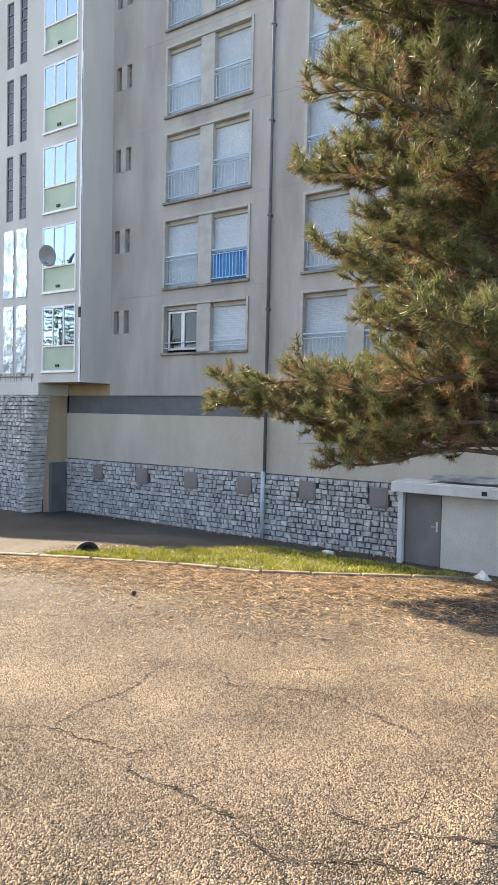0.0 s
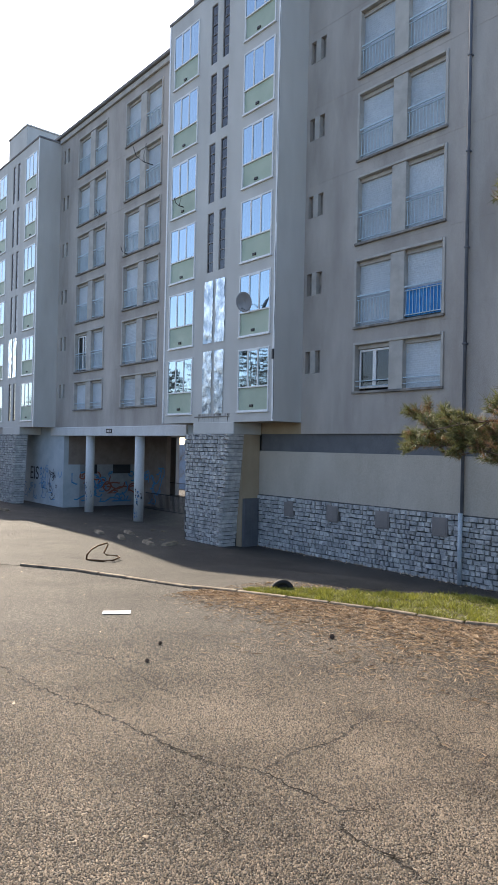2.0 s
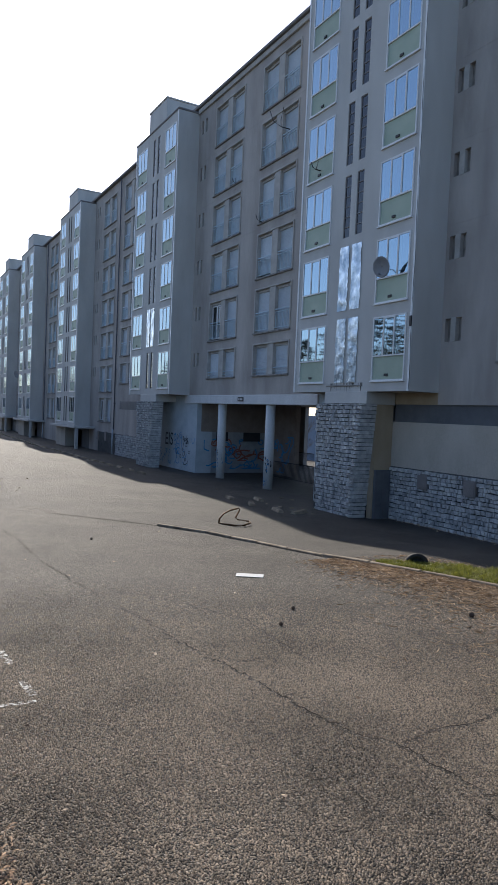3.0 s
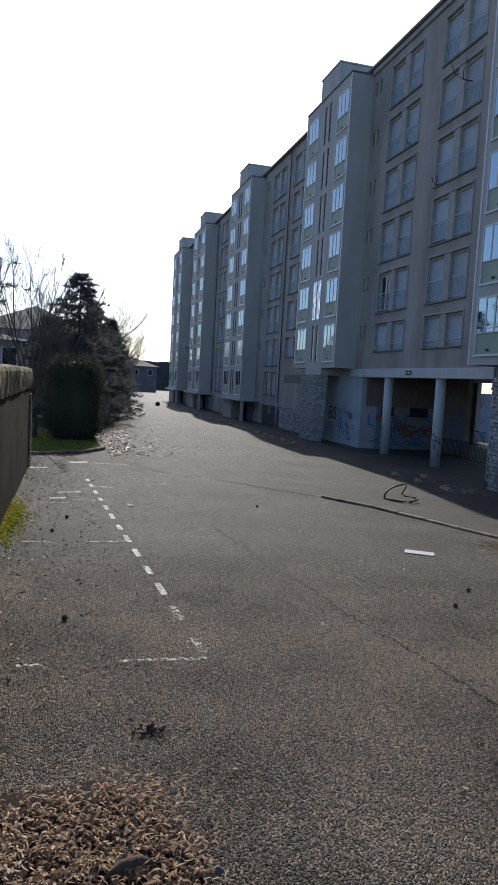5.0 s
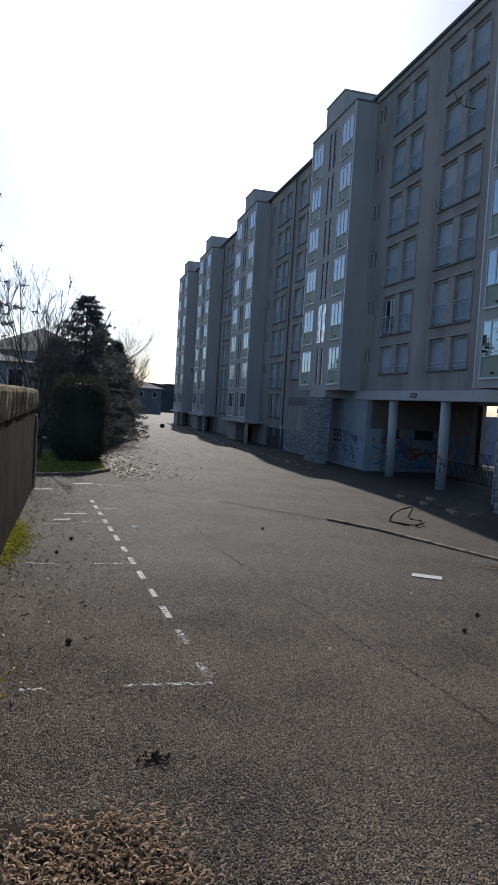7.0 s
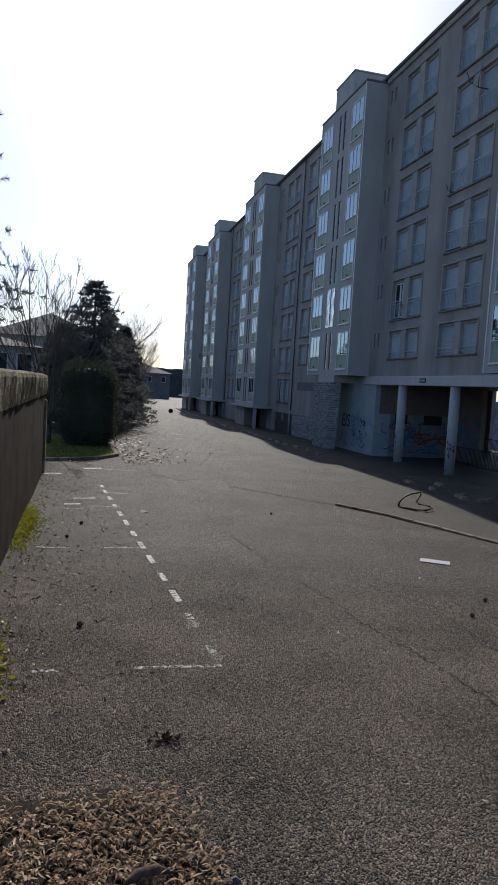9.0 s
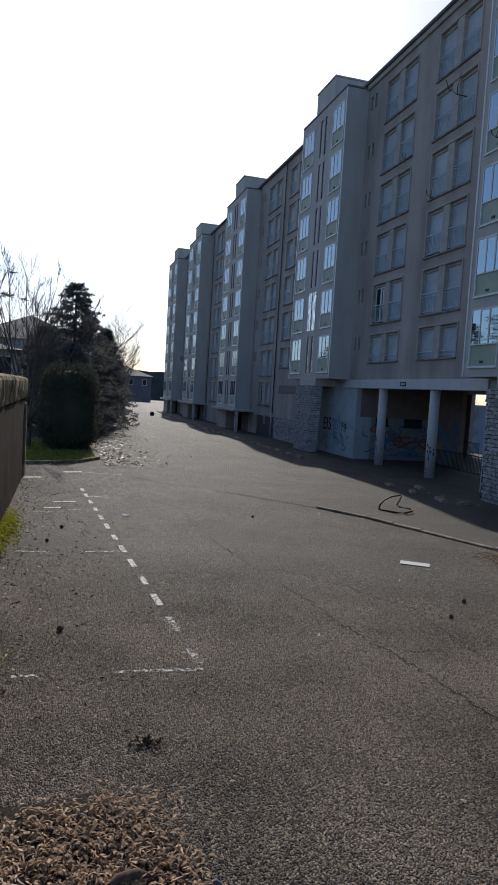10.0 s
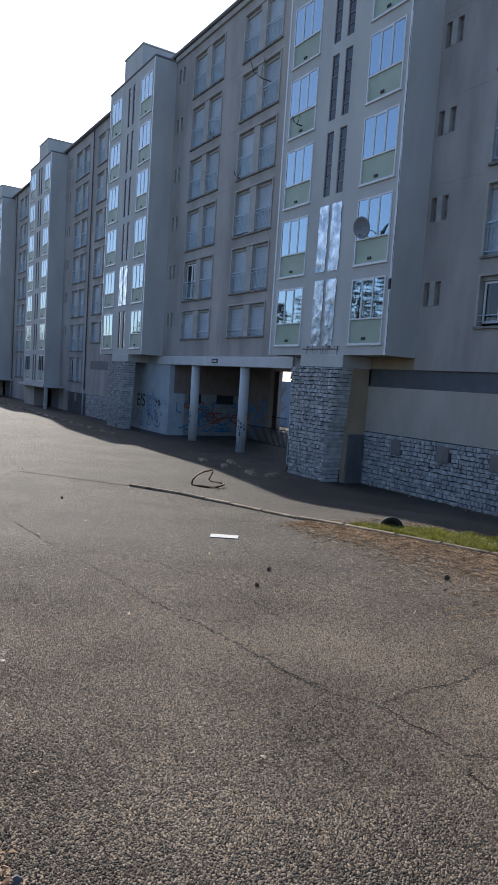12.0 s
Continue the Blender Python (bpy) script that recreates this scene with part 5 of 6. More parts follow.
tagged(new("stray_needles", strips("stray_needles", np.stack([sx2, sy2, gz_arr(sx2, sy2) + 0.016], -1), rng.uniform(0.06, 0.13, n), rng.uniform(0.0008, 0.0016, n), M_NLIT)), "stray pale pine needles on the asphalt", "needles", kind="stuff")
scrap = tagged(new("plastic_scrap", raw("plastic_scrap", [(-0.03, -0.025, 0.0), (0.03, -0.02, 0.0), (0.025, 0.03, 0.015), (-0.03, 0.03, 0.02), (0.0, 0.0, 0.03)], [(0, 1, 4), (1, 2, 4), (2, 3, 4), (3, 0, 4)], M_PIPE)), "crushed dark blue plastic scrap beside the leaf pile", "litter")
place(scrap, 0.83, 4.4, 0.004, 30)
bark_bit = tagged(new("bark_piece", tubes("bark_piece", [[((-0.13, 0, 0.02), 0.012), ((-0.05, 0.02, 0.05), 0.03), ((0.06, 0.01, 0.055), 0.028), ((0.15, -0.02, 0.03), 0.008)]], M_BARK, 7)), "curled brown bark piece on the leaf pile", "bark")
place(bark_bit, 0.33, 4.45, 0.03, 15)

# fallen needles under the pine
n = 36000
ny = 0.5 + 11.5 * rng.uniform(0, 1, n) ** 1.4
kx = np.interp(ny, [p[1] for p in KERB], [p[0] for p in KERB])
u = np.abs(rng.normal(0, 0.42, n))
nx = kx - u * np.interp(ny, [0, 4, 7, 9, 12], [6, 4.6, 3.4, 2.4, 1.0])
nx[:6000] = kx[:6000] + rng.uniform(0, 1.8, 6000)
ok = nx < 16.3
nc = np.stack([nx, ny, gz_arr(nx, ny) + 0.02], -1)[ok]
tagged(new("fallen_needles", curled("fallen_needles", nc, rng.uniform(0.08, 0.17, len(nc)), M_NLIT, 0.10, 0.10, 0.10)), "thick litter of brown fallen pine needles", "needles", kind="stuff")

# grass verge
rows = []
for y in np.linspace(1.5, 11.3, 40):
    xr = float(np.interp(y, [1.5, 4.5, 6.9, 7.87, 9.24, 10.5, 11.3], [15.0, 14.2, 13.4, 12.9, 11.1, 10.05, 9.0]))
    rows.append((y, kerb_x(y) + 0.08, max(xr, kerb_x(y) + 0.1)))
verge = tagged(new("verge", sheet("verge", rows, M_SOIL, 0.035)), "mossy grass verge between kerb and building", "ground", kind="structure")
n = 26000
vy = rng.uniform(1.5, 11.2, n)
ra, rb, rc = (np.array([r[i] for r in rows]) for i in range(3))
va, vb = np.interp(vy, ra, rb), np.interp(vy, ra, rc)
vx = va + rng.uniform(0, 1, n) * (vb - va)
hh = rng.uniform(0.03, 0.09, n) * (0.6 + 0.8 * np.sin(vx * 3.1 + 2 * np.sin(vy * 2.3)) ** 2)
a = rng.uniform(0, 6.283, n)
lean = rng.normal(0, 0.05, (n, 2))
V = np.zeros((n, 3, 3))
V[:, 0] = np.stack([vx - 0.012 * np.cos(a), vy - 0.012 * np.sin(a), gz_arr(vx, vy) + 0.025], -1)
V[:, 1] = np.stack([vx + 0.012 * np.cos(a), vy + 0.012 * np.sin(a), gz_arr(vx, vy) + 0.025], -1)
V[:, 2] = np.stack([vx + lean[:, 0], vy + lean[:, 1], gz_arr(vx, vy) + 0.03 + hh], -1)
tagged(new("grass", raw("grass", V.reshape(-1, 3), [(3 * i, 3 * i + 1, 3 * i + 2) for i in range(n)], M_GRASS)), "short yellow-green grass on the verge", "grass", kind="stuff")
# moss at the foot of the boundary wall
n = 2500
my = np.concatenate([rng.normal(13.9, 0.9, n // 2), rng.normal(7.2, 0.5, n // 2)])
mxx = -1.08 + np.abs(rng.normal(0, 0.16, n))
mc = np.stack([mxx, my, rng.uniform(0.005, 0.06, n)], -1)
tagged(new("moss", curled("moss", mc, rng.uniform(0.04, 0.09, n), M_MOSS, 0.6, 0.3, 0.7)), "bright yellow-green moss at the foot of the wall", "moss", kind="stuff")

bag = tagged(new("plastic_bag", raw("plastic_bag", [(0.22 * math.cos(i) * (1 - j / 3.5), 0.16 * math.sin(i * 1.0) * (1 - j / 3.5) + 0.03 * math.sin(i * 3 + j), 0.05 * j + 0.02 * math.sin(i * 2.3)) for j in range(4) for i in range(7)], [(j * 7 + i, j * 7 + (i + 1) % 7, (j + 1) * 7 + (i + 1) % 7, (j + 1) * 7 + i) for j in range(3) for i in range(7)] + [tuple(21 + i for i in range(7))], M_PVC)), "crumpled white plastic bag on the verge", "bag")
place(bag, 12.9, 3.55, 0.08, 30)
b2 = tagged(new("plastic_bottle", tubes("plastic_bottle", [[((0, 0, 0.06), 0.05), ((0.25, 0, 0.06), 0.055), ((0.32, 0, 0.06), 0.02), ((0.36, 0, 0.06), 0.02)]], M_PVC, 10)), "crushed pale plastic bottle beside the wall", "bottle")
place(b2, 16.1, 8.3, 0.0, 80)


# ---- trees ----
def tufts(spots, dirs, per, length, material, name, spread=0.9, width=0.006):
    """Shoots of needles: thin blades standing round a short axis."""
    n = len(spots)
    S, D = np.repeat(spots, per, 0), np.repeat(dirs, per, 0)
    N = n * per
    along = rng.uniform(-0.05, 0.17, N)[:, None]
    r = rng.normal(0, 1, (N, 3))
    r /= np.linalg.norm(r, axis=1)[:, None]
    d = D * 0.75 + r * spread
    d /= np.linalg.norm(d, axis=1)[:, None]
    side = np.cross(d, rng.normal(0, 1, (N, 3)))
    side /= np.linalg.norm(side, axis=1)[:, None] + 1e-9
    P = S + D * along
    L = (length * rng.uniform(0.7, 1.2, N))[:, None]
    V = np.stack([P - side * width, P + side * width, P + d * L], 1).reshape(-1, 3)
    me = bpy.data.meshes.new(name)
    me.vertices.add(3 * N)
    me.vertices.foreach_set("co", V.astype(np.float32).ravel())
    me.loops.add(3 * N)
    me.loops.foreach_set("vertex_index", np.arange(3 * N, dtype=np.int32))
    me.polygons.add(N)
    me.polygons.foreach_set("loop_start", np.arange(0, 3 * N, 3, dtype=np.int32))
    me.materials.append(material)
    me.update(calc_edges=True)
    me.validate()
    return me


def pine(base, height, name_label):
    r2 = random.Random(21)
    tree = tagged(new("pine_tree"), name_label, "tree")
    tree.location = base
    trunk = [((0.0 + 0.05 * math.sin(i), 0.06 * math.cos(i * 1.3), height * i / 10), 0.24 * (1 - i / 11) + 0.02) for i in range(11)]
    link_part("trunk", tubes("trunk", [trunk], M_BARK, 12), tree, "rough brown bark trunk")
    green, gdir, dead, ddir = [], [], [], []

    def limb(z, az, reach, rise, droop, full=1.0):
        segs, pts, n = [], [], 12
        dirv = Vector((math.cos(az), math.sin(az), 0))
        sidev = Vector((-math.sin(az), math.cos(az), 0))
        wob = r2.uniform(0, 6)
        for i in range(n + 1):
            t = i / n
            p = dirv * reach * t + sidev * 0.10 * reach * math.sin(t * 4 + wob) * t
            p.z = z + rise * t * reach - droop * reach * t * t + 0.05 * reach * math.sin(t * 7 + wob) * t + 0.2 * reach * max(0, t - 0.75)
            pts.append((p, 0.05 * (1 - t) * (reach / 4) + 0.010))
        segs.append(pts)

        def brush(p, d, g):
            # a shoot whose needles stand all round it
            (green if g else dead).append(tuple(p))
            (gdir if g else ddir).append(tuple(d))

        for i in range(3, n + 1):
            t = i / n
            p = pts[i][0]
            for _ in range(int(3 * full) + (1 if t > 0.5 else 0)):
                sg = r2.choice((-1, 1))
                tl = (0.38 + 0.75 * (1.05 - t)) * r2.uniform(0.5, 1.1)
                td = (dirv * r2.uniform(0.2, 1.0) + sidev * sg * r2.uniform(0.2, 1.0) + Vector((0, 0, r2.uniform(-0.45, 0.35)))).normalized()
                m = 4
                twig, q = [(p, 0.012)], p.copy()
                for j in range(m):
                    td = (td + Vector((r2.uniform(-0.2, 0.2), r2.uniform(-0.2, 0.2), 0.16))).normalized()
                    q = q + td * tl / m
                    twig.append((q.copy(), 0.009 - 0.0015 * j))
                    if j >= 1:
                        out = 0.55 * t + 0.15 * j
                        for _ in range(2):
                            dd = (td + Vector((r2.uniform(-0.7, 0.7), r2.uniform(-0.7, 0.7), r2.uniform(-0.2, 0.7)))).normalized()
                            brush(q, dd, r2.random() < 0.84 * out + 0.03)
                segs.append(twig)
        brush(pts[-1][0], (pts[-1][0] - pts[-2][0]).normalized(), True)
        link_part("limb", tubes("limb", segs, M_BARK, 5), tree)

    # one long low limb reaching out along the building, the rest in whorls
    limb(2.75, math.atan2(6.75, -0.3), 6.5, 0.20, 0.15, 2.4)
    for dz, da, rc in ((-0.3, 0.05, 6.2), (0.15, -0.04, 5.9), (-0.15, -0.07, 5.4), (0.3, 0.08, 5.6), (-0.35, 0.0, 5.0)):
        limb(2.75 + dz, math.atan2(6.75, -0.3) + da, rc, 0.19, 0.15, 1.6)
    for i in range(9):
        limb(r2.uniform(2.0, 3.6), r2.uniform(1.2, 2.5), r2.uniform(2.8, 4.4), 0.06, 0.10, 1.3)
    limb(3.0, math.atan2(5.2, -0.9), 5.0, 0.12, 0.14, 1.4)
    limb(2.6, math.atan2(4.6, 1.2), 4.4, 0.05, 0.10, 1.4)
    limb(2.4, math.atan2(3.0, -0.8), 3.4, 0.02, 0.10, 1.4)
    limb(2.5, math.atan2(3.6, 0.2), 4.0, 0.02, 0.12, 1.4)
    z = 3.5
    while z < height - 0.6:
        for _ in range(7):
            az = r2.uniform(0.5, 3.7)
            reach = 3.95 * (1 - 0.4 * max(0, z - 8) / height) * r2.uniform(0.62, 1.06)
            limb(z + r2.uniform(-0.3, 0.3), az, reach, 0.16, 0.13)
        limb(z + r2.uniform(-0.2, 0.2), r2.uniform(3.9, 6.4), 3.4 * r2.uniform(0.7, 1), 0.2, 0.15, 0.6)
        z += 0.56
    link_part("crown", tufts(np.array(green), np.array(gdir), 34, 0.15, M_NEEDLE, "crown", 0.72, 0.0062), tree, "green needle shoots lit from behind")
    link_part("dead_needles", tufts(np.array(dead), np.array(ddir), 26, 0.13, M_DEAD, "dead_needles", 0.85, 0.005), tree, "brown dying needles inside the crown")
    return tree


pine((11.3, 2.0, ground_z(11.3, 2.0)), 12.5, "large pine with green and browning needles on low limbs")


def bare_tree(base, height, seed, spread=0.85, label="leafless deciduous tree with fine upright twigs"):
    r2 = random.Random(seed)
    tree = tagged(new("bare_tree"), label, "tree")
    tree.location = base
    segs, trunk = [], []

    def grow(p, d, L, r, lvl):
        pts = [(p, r)]
        q = Vector(p)
        for i in range(4):
            d = (d + Vector((r2.uniform(-0.16, 0.16), r2.uniform(-0.16, 0.16), r2.uniform(-0.02, 0.14)))).normalized()
            q = q + d * L / 4
            pts.append((q.copy(), r * (1 - 0.16 * (i + 1))))
            if lvl < 4 and i >= (1 if lvl == 0 else 0):
                for _ in range(2 if lvl else 3):
                    a = r2.uniform(0, 6.283)
                    dv = (d * 0.9 + Vector((math.cos(a), math.sin(a), r2.uniform(-0.1, 0.5))) * spread).normalized()
                    if r2.random() < 0.9:
                        grow(q.copy(), dv, L * r2.uniform(0.42, 0.66), r * 0.42, lvl + 1)
        (trunk if lvl == 0 else segs).append(pts)

    grow(Vector((0, 0, 0)), Vector((0.02, 0, 1)), height * 0.50, height * 0.011, 0)
    link_part("trunk", tubes("trunk", trunk, M_TWIG, 8), tree)
    link_part("crown", tubes("crown", segs, M_TWIG, 3), tree)


def fan_tree(base, height, seed):
    """Several stems fanning out from a short trunk, with long upright side shoots."""
    r2 = random.Random(seed)
    tree = tagged(new("bare_tree"), "leafless tree with several stems fanning upwards", "tree")
    tree.location = base
    segs = []

    def shoot(p, d, L, r, lvl):
        pts, q = [(p.copy(), r)], p.copy()
        n = 7
        for i in range(n):
            d = (d + Vector((r2.uniform(-0.07, 0.07), r2.uniform(-0.07, 0.07), 0.05))).normalized()
            q = q + d * L / n
            pts.append((q.copy(), r * (1 - 0.88 * (i + 1) / n) + 0.003))
            if lvl < 3 and i >= 1 and r2.random() < (1.0, 0.95, 0.75)[lvl]:
                a = r2.uniform(0, 6.283)
                dv = (d + Vector((math.cos(a), math.sin(a), 0.15)) * r2.uniform(0.35, 0.65)).normalized()
                shoot(q.copy(), dv, L * r2.uniform(0.7, 1.1) * (0.62 - 0.075 * i), r * (1 - 0.1 * i) * 0.36 + 0.002, lvl + 1)
                if lvl > 0 and r2.random() < 0.45:
                    dv = (d - Vector((math.cos(a), math.sin(a), -0.15)) * r2.uniform(0.35, 0.65)).normalized()
                    shoot(q.copy(), dv, L * r2.uniform(0.3, 0.5), r * 0.3 + 0.002, lvl + 1)
        segs.append(pts)

    for i in range(12):
        a = 6.283 * i / 12 + r2.uniform(-0.3, 0.3)
        t = 0.12 + 0.85 * r2.random()
        shoot(Vector((0.05 * math.cos(a), 0.05 * math.sin(a), 0.7 + 0.25 * i % 1.2)), Vector((math.cos(a) * t, math.sin(a) * t, 1)).normalized(), (height - 1.6) * r2.uniform(0.7, 0.95), 0.065, 0)
    link_part("trunk", tubes("trunk", [[((0, 0, -0.05), 0.2), ((0.02, 0, 0.6), 0.16), ((0, 0.02, 1.7), 0.12)]], M_TWIG, 9), tree)
    link_part("crown", tubes("crown", segs, M_TWIG, 4), tree)


def conifer(base, height, radius, seed, low=0.08):
    r2 = random.Random(seed)
    tree = tagged(new("conifer"), "dark dense conifer seen against the light", "tree")
    tree.location = base
    link_part("trunk", tubes("trunk", [[((0, 0, 0), 0.2), ((0, 0, height), 0.03)]], M_BARKD, 7), tree)
    spots, dirs = [], []
    z = height * low
    while z < height:
        q = z / height
        rr = radius * 1.3 * (1 - q) ** 0.66 * r2.uniform(0.6, 1.3) + 0.1
        for _ in range(int(8 + 7 * (1 - q))):
            a, dz = r2.uniform(0, 6.283), r2.uniform(-0.02, 0.02) * height
            rl = rr * r2.uniform(0.7, 1.1)
            d = Vector((math.cos(a), math.sin(a), -0.15))
            for s in np.arange(0.25, 1.01, 0.13):
                p = d * rl * s + Vector((r2.uniform(-0.12, 0.12), r2.uniform(-0.12, 0.12), z + dz + 0.15 * s))
                spots.append(tuple(p))
                dirs.append(tuple((d + Vector((0, 0, r2.uniform(-0.2, 0.4)))).normalized()))
        z += height * 0.026
    link_part("crown", tufts(np.array(spots), np.array(dirs), 16, 0.24, M_CONIF, "crown", 0.9, 0.022), tree)


def bush(base, rx, ry, h, seed, label, leafm=None):
    tree = tagged(new("bush"), label, "bush")
    tree.location = base
    bm = bmesh.new()
    bmesh.ops.create_icosphere(bm, subdivisions=4, radius=1.0)
    pts = []
    for vv in bm.verts:
        c = vv.co.copy()
        c = Vector([math.copysign(abs(k) ** 0.62, k) for k in c])
        k = 1 + 0.10 * noise.noise(c * 2.2 + Vector((seed, 0, 0))) + 0.05 * noise.noise(c * 6)
        vv.co = Vector((c.x * rx * k, c.y * ry * k, max(0.0, h / 2 + c.z * h / 2 * k)))
        pts.append(vv.co.copy())
    for vv in bm.verts:
        vv.co = Vector((vv.co.x * 0.9, vv.co.y * 0.9, vv.co.z * 0.95))
    me = bpy.data.meshes.new("core")
    bm.to_mesh(me)
    bm.free()
    me.materials.append(leafm or M_BUSH)
    me.shade_smooth()
    link_part("core", me, tree)
    P = np.array([tuple(p) for p in pts])
    k3 = rng.integers(0, len(P), 14000)
    P = P[k3] * (1 + rng.normal(0, 0.02, (14000, 1))) + rng.normal(0, 0.11, (14000, 3))
    P[:, 2] = np.abs(P[:, 2])
    link_part("leaves", curled("leaves", P, rng.uniform(0.05, 0.11, 14000), leafm or M_BUSH, 0.6, 0.3, 1.2), tree)


bush((0.40, 29.6, 0), 1.08, 1.2, 3.4, 3, "dense dark clipped evergreen bush on the lawn")
conifer((0.75, 40, 0), 8.1, 3.0, 1)
conifer((1.7, 44, 0), 6.9, 2.3, 2)
conifer((2.9, 47, 0), 6.2, 1.7, 3)
conifer((-0.8, 42, 0), 5.8, 2.6, 4)
conifer((0.6, 36.5, 0), 4.6, 1.7, 8)
conifer((2.6, 53, 0), 5.0, 1.5, 9)
conifer((-5.2, 26, 0), 16.0, 3.3, 5, 0.31)
fan_tree((-1.25, 30.0, 0), 8.0, 4)
bare_tree((3.0, 48, 0), 9.0, 13)
for i, y in enumerate((44, 53, 62, 72, 84, 97, 110)):
    conifer((-14.5 - 2 * (i % 2), y, 0), 12.5 + 2.5 * (i % 3), 4.2, 40 + i)
    conifer((-19.0 + 2 * (i % 2), y + 4.5, 0), 14.0 + 2 * (i % 2), 4.2, 50 + i)
for i, y in enumerate((48, 58, 78, 91)):
    bare_tree((-12.5, y, 0), 12.0, 60 + i, 1.0)
bare_tree((8.2, 95, 0), 11.0, 15)
bare_tree((6.6, 88, 0), 9.5, 16)
bare_tree((12.0, 118, 0), 12.0, 17)
bare_tree((31.5, 47, BASE - 0.35), 4.5, 18)
bush((4.6, 66, 0), 1.0, 1.2, 1.5, 5, "low round evergreen shrub beside the road")
bush((5.4, 73, 0), 1.3, 1.6, 2.0, 8, "rounded evergreen shrub beside the road")
conifer((5.0, 82, 0), 6.0, 2.0, 31)
conifer((7.5, 92, 0), 5.0, 2.0, 32)
bush((3.2, 60, 0), 1.6, 5.0, 1.2, 6, "long low dark hedge beside the road")

# lawn on the far side of the parking strip
lawn = tagged(new("lawn", raw("lawn", [(-40, 23.9, 0.02), (-1.2, 24.15, 0.02), (-0.2, 24.5, 0.02), (0.7, 25.0, 0.02), (1.38, 26.1, 0.02), (1.35, 40, 0.02), (3.0, 58, 0.02), (6.0, 75, 0.02), (-40, 75, 0.02)], [tuple(range(9))], M_SOIL)), "patchy mossy lawn", "lawn", kind="structure")
lk = tagged(new("kerb"), "low stone kerb round the lawn", "kerb", kind="structure")
lpts = [(-1.2, 24.1), (-0.2, 24.45), (0.7, 24.95), (1.42, 26.1), (1.38, 28), (1.4, 33), (1.4, 40), (2.2, 50), (3.1, 59), (4.6, 67), (6.2, 76)]
for (xa, ya), (xb, yb) in zip(lpts, lpts[1:]):
    nn = max(1, round(math.dist((xa, ya), (xb, yb)) / 1.2))
    for i in range(nn):
        t0 = i / nn
        L = math.dist((xa, ya), (xb, yb)) / nn
        ob = link_part("kerb_stone", cached(("lk", round(L, 2)), lambda: boxes("kerb_stone", [(0, L - 0.02, -0.08, 0.08, -0.1, 0.12)], M_KERB, 0.02)), lk)
        ob.matrix_basis = Matrix.Translation((xa + (xb - xa) * t0, ya + (yb - ya) * t0, rnd.uniform(-0.02, 0.01))) @ Euler((0, 0, math.atan2(yb - ya, xb - xa))).to_matrix().to_4x4()
n = 7000
gx2 = rng.uniform(-3, 1.3, n)
gy2 = 24.25 + 0.75 * np.clip(gx2 + 0.5, 0, 2) + rng.uniform(0, 8, n)
V = np.zeros((n, 3, 3))
hh = rng.uniform(0.04, 0.14, n)
V[:, 0], V[:, 1], V[:, 2] = np.stack([gx2 - 0.015, gy2, 0 * gx2 + 0.02], -1), np.stack([gx2 + 0.015, gy2, 0 * gx2 + 0.02], -1), np.stack([gx2 + rng.normal(0, 0.04, n), gy2 + rng.normal(0, 0.04, n), 0.02 + hh], -1)
tagged(new("grass", raw("grass", V.reshape(-1, 3), [(3 * i, 3 * i + 1, 3 * i + 2) for i in range(n)], M_GRASS)), "short grass on the lawn", "grass", kind="stuff")


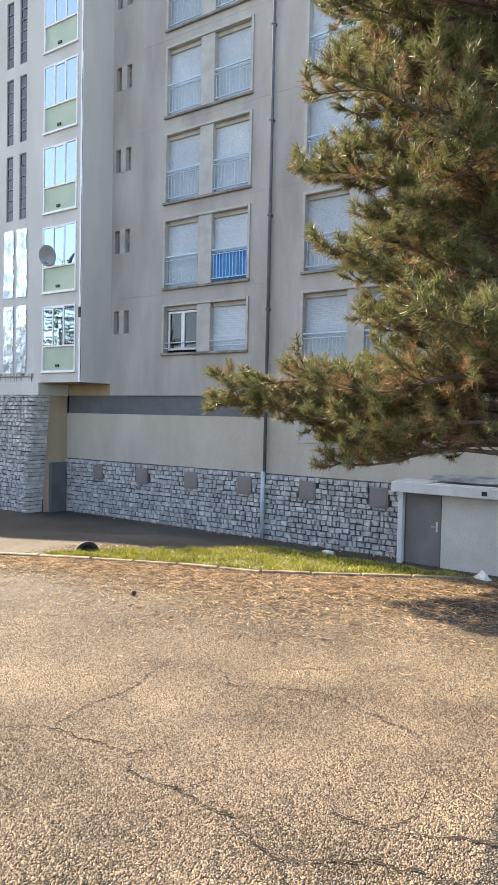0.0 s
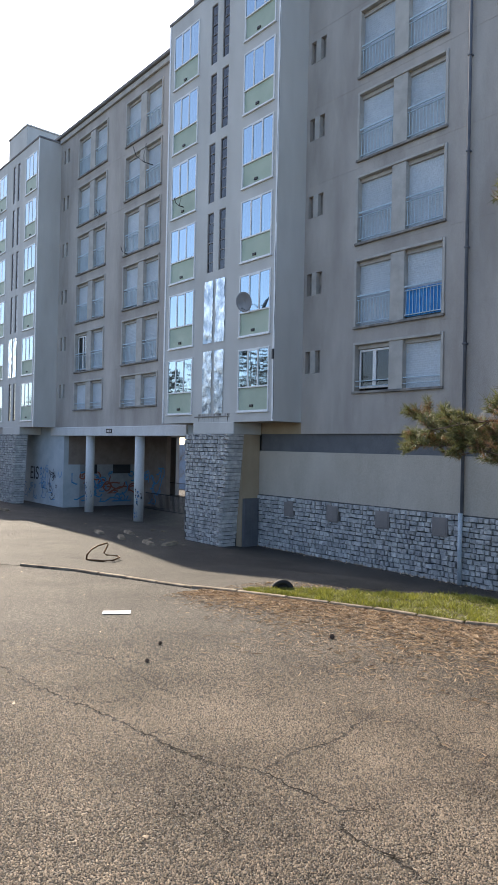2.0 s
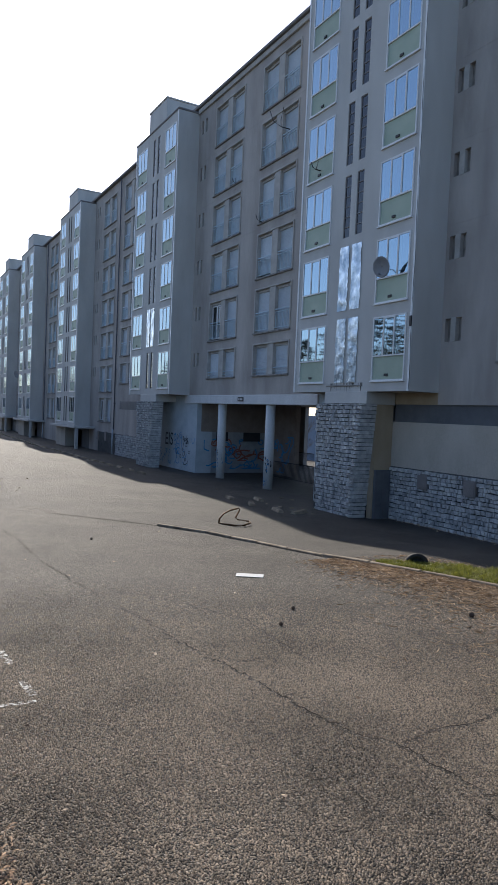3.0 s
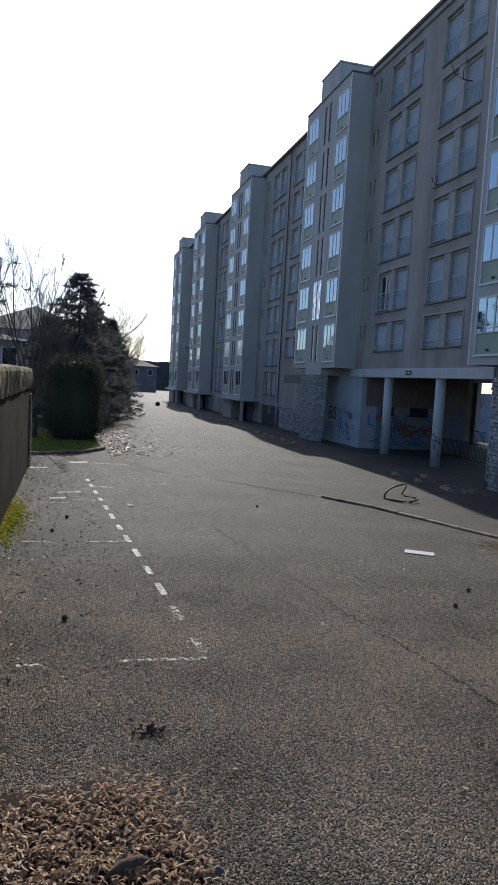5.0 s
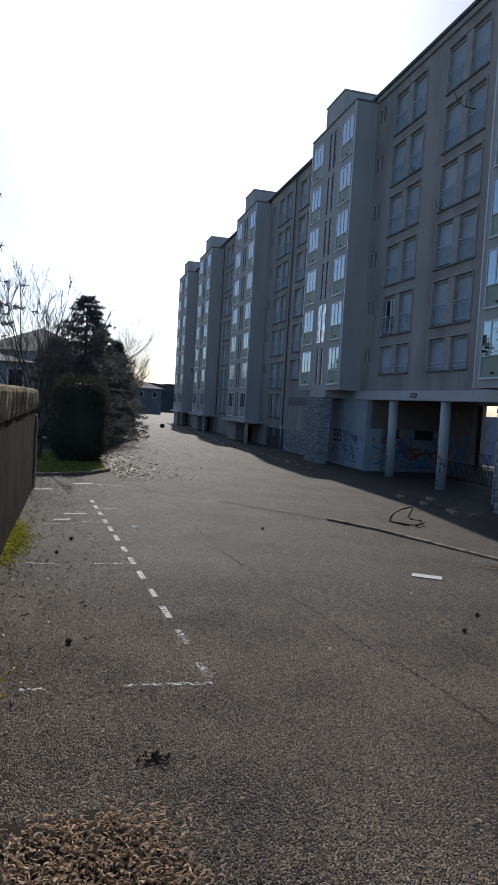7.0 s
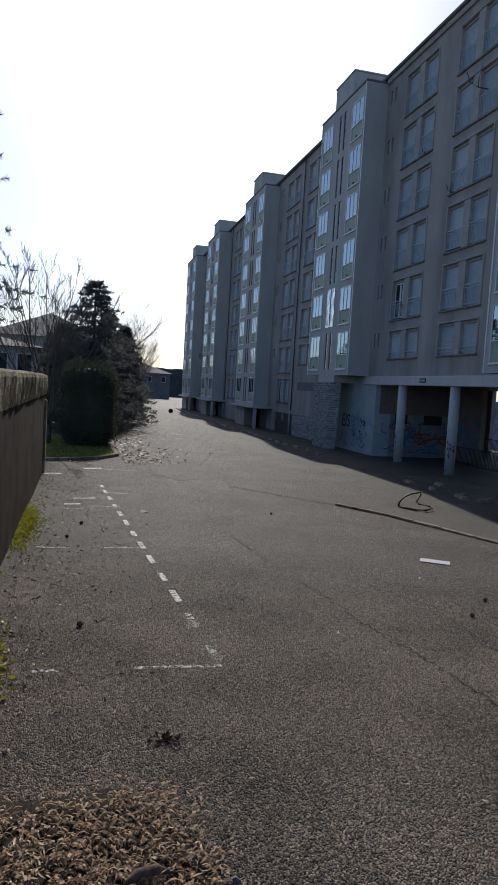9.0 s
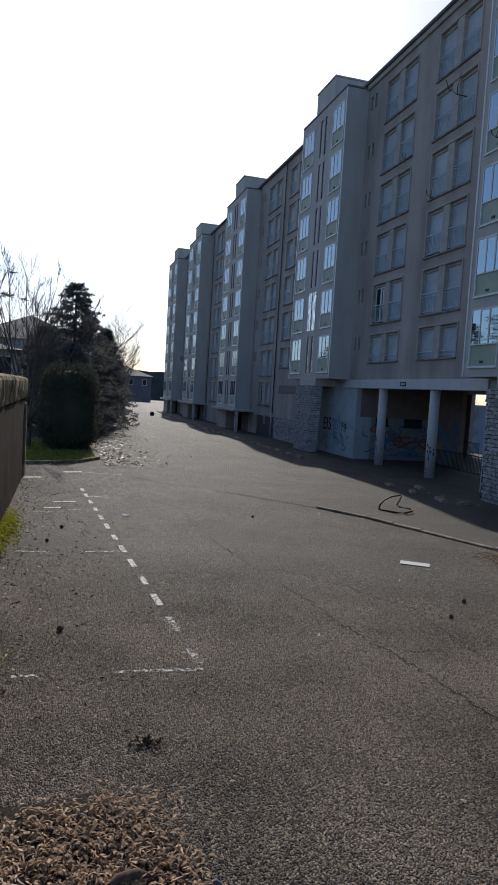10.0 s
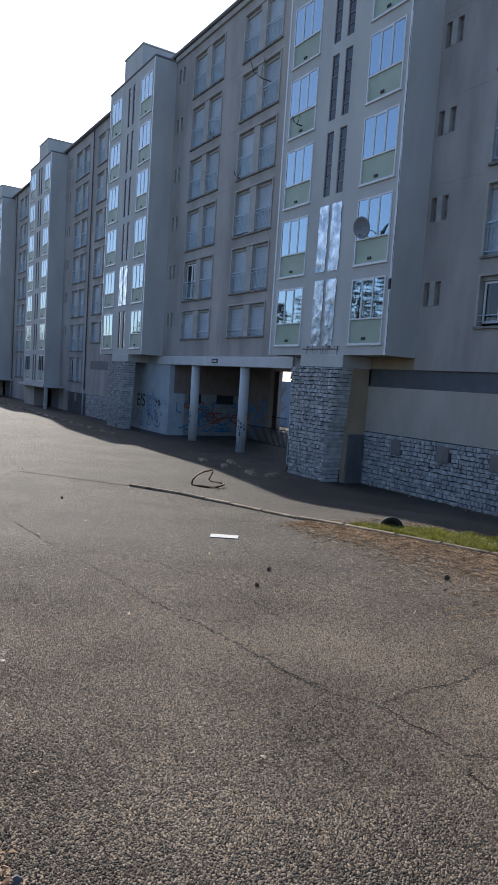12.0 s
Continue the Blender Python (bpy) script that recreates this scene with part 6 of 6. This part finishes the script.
# ---- distance ----
def house(x0, x1, y0, y1, eave, ridge, label, nwin, wz, wall=None):
    h = tagged(new("house"), label, "house")
    link_part("wall", boxes("wall", [(x0, x1, y0, y1, -1, eave)], wall or M_FARW), h)
    c, o = (y0 + y1) / 2, 0.5
    d = min((x1 - x0), (y1 - y0)) / 2
    v = [(x0 - o, y0 - o, eave), (x1 + o, y0 - o, eave), (x1 + o, y1 + o, eave), (x0 - o, y1 + o, eave), (x0 + d, c, ridge), (x1 - d, c, ridge)]
    link_part("roof", raw("roof", v, [(0, 1, 5, 4), (1, 2, 5), (2, 3, 4, 5), (3, 0, 4), (0, 3, 2, 1)], M_FARR), h)
    for i in range(nwin):
        x = x0 + (x1 - x0) * (i + 0.5) / nwin
        w = link_part("window", boxes("window", [(x - 0.5, x + 0.5, y0 - 0.06, y0, wz, wz + 1.3)], M_PVC), h)
        link_part("pane", boxes("pane", [(x - 0.42, x + 0.42, y0 - 0.08, y0 - 0.06, wz + 0.08, wz + 1.22)], M_ROOM), w)


house(-6.8, 1.9, 58, 68, 6.0, 8.4, "grey house with a hipped roof behind the trees", 3, 3.2)
house(-16, -2.6, 46, 54, 4.6, 5.6, "low pale building with a row of small windows", 9, 2.9)
house(8, 20, 150, 160, 5.0, 7.0, "distant grey house at the end of the road", 4, 3.0, M_FARD)


def ridge_line(y_or_x, a, b, h, seed, axis, label, material):
    """A far wooded rise with an uneven top, thick from front to back."""
    v, n = [], 160
    for i in range(n + 1):
        s = a + (b - a) * i / n
        z = h * (0.75 + 0.35 * noise.noise(Vector((i * 0.06, seed, 0))) + 0.12 * noise.noise(Vector((i * 0.6, seed, 3))))
        for off, zz in ((0, -45), (0.2 * h, z), (40, z * 0.9)):
            v.append((s, y_or_x + off, zz) if axis == "y" else (y_or_x + off, s, zz))
    f = [(3 * i + k, 3 * i + k + 1, 3 * (i + 1) + k + 1, 3 * (i + 1) + k) for i in range(n) for k in range(2)]
    tagged(new("backdrop", raw("backdrop", v, f, material)), label, "woods", kind="structure")


ridge_line(190, -160, 120, 9, 2, "y", "distant dark woods at the end of the road", M_DIST)
ridge_line(300, -60, 700, 5, 5, "x", "distant hazy blue-grey hills seen through the passage", M_HAZE)

# ---- stones of the plinth and piers ----
pier(19.85, 22.92, 3.48, 15.5)
pier(40.7, 44.0, 3.48, 15.5)
plinth = link_part("plinth", boxes("plinth", [(M - 0.015, M + 0.30, 6.62, 19.95, BASE, 1.20)], M_MORTAR), building, "rough grey stone plinth with vent covers")
skip = [(a, b, 0.51, 1.07) for a, b in VENTS]
stones(plinth, 6.64, 19.95, BASE, 1.20, M - 0.055, 0.150, 0.15, 0.28, 0.10, skip, 0.25)
plinth2 = link_part("plinth", boxes("plinth", [(M - 0.02, M, 44.0, 57.5, BASE, 0.9)], M_MORTAR), building, "rough grey stone plinth")
stones(plinth2, 44.0, 52.6, BASE, 0.9, M - 0.08, 0.17, 0.22, 0.42, 0.10)
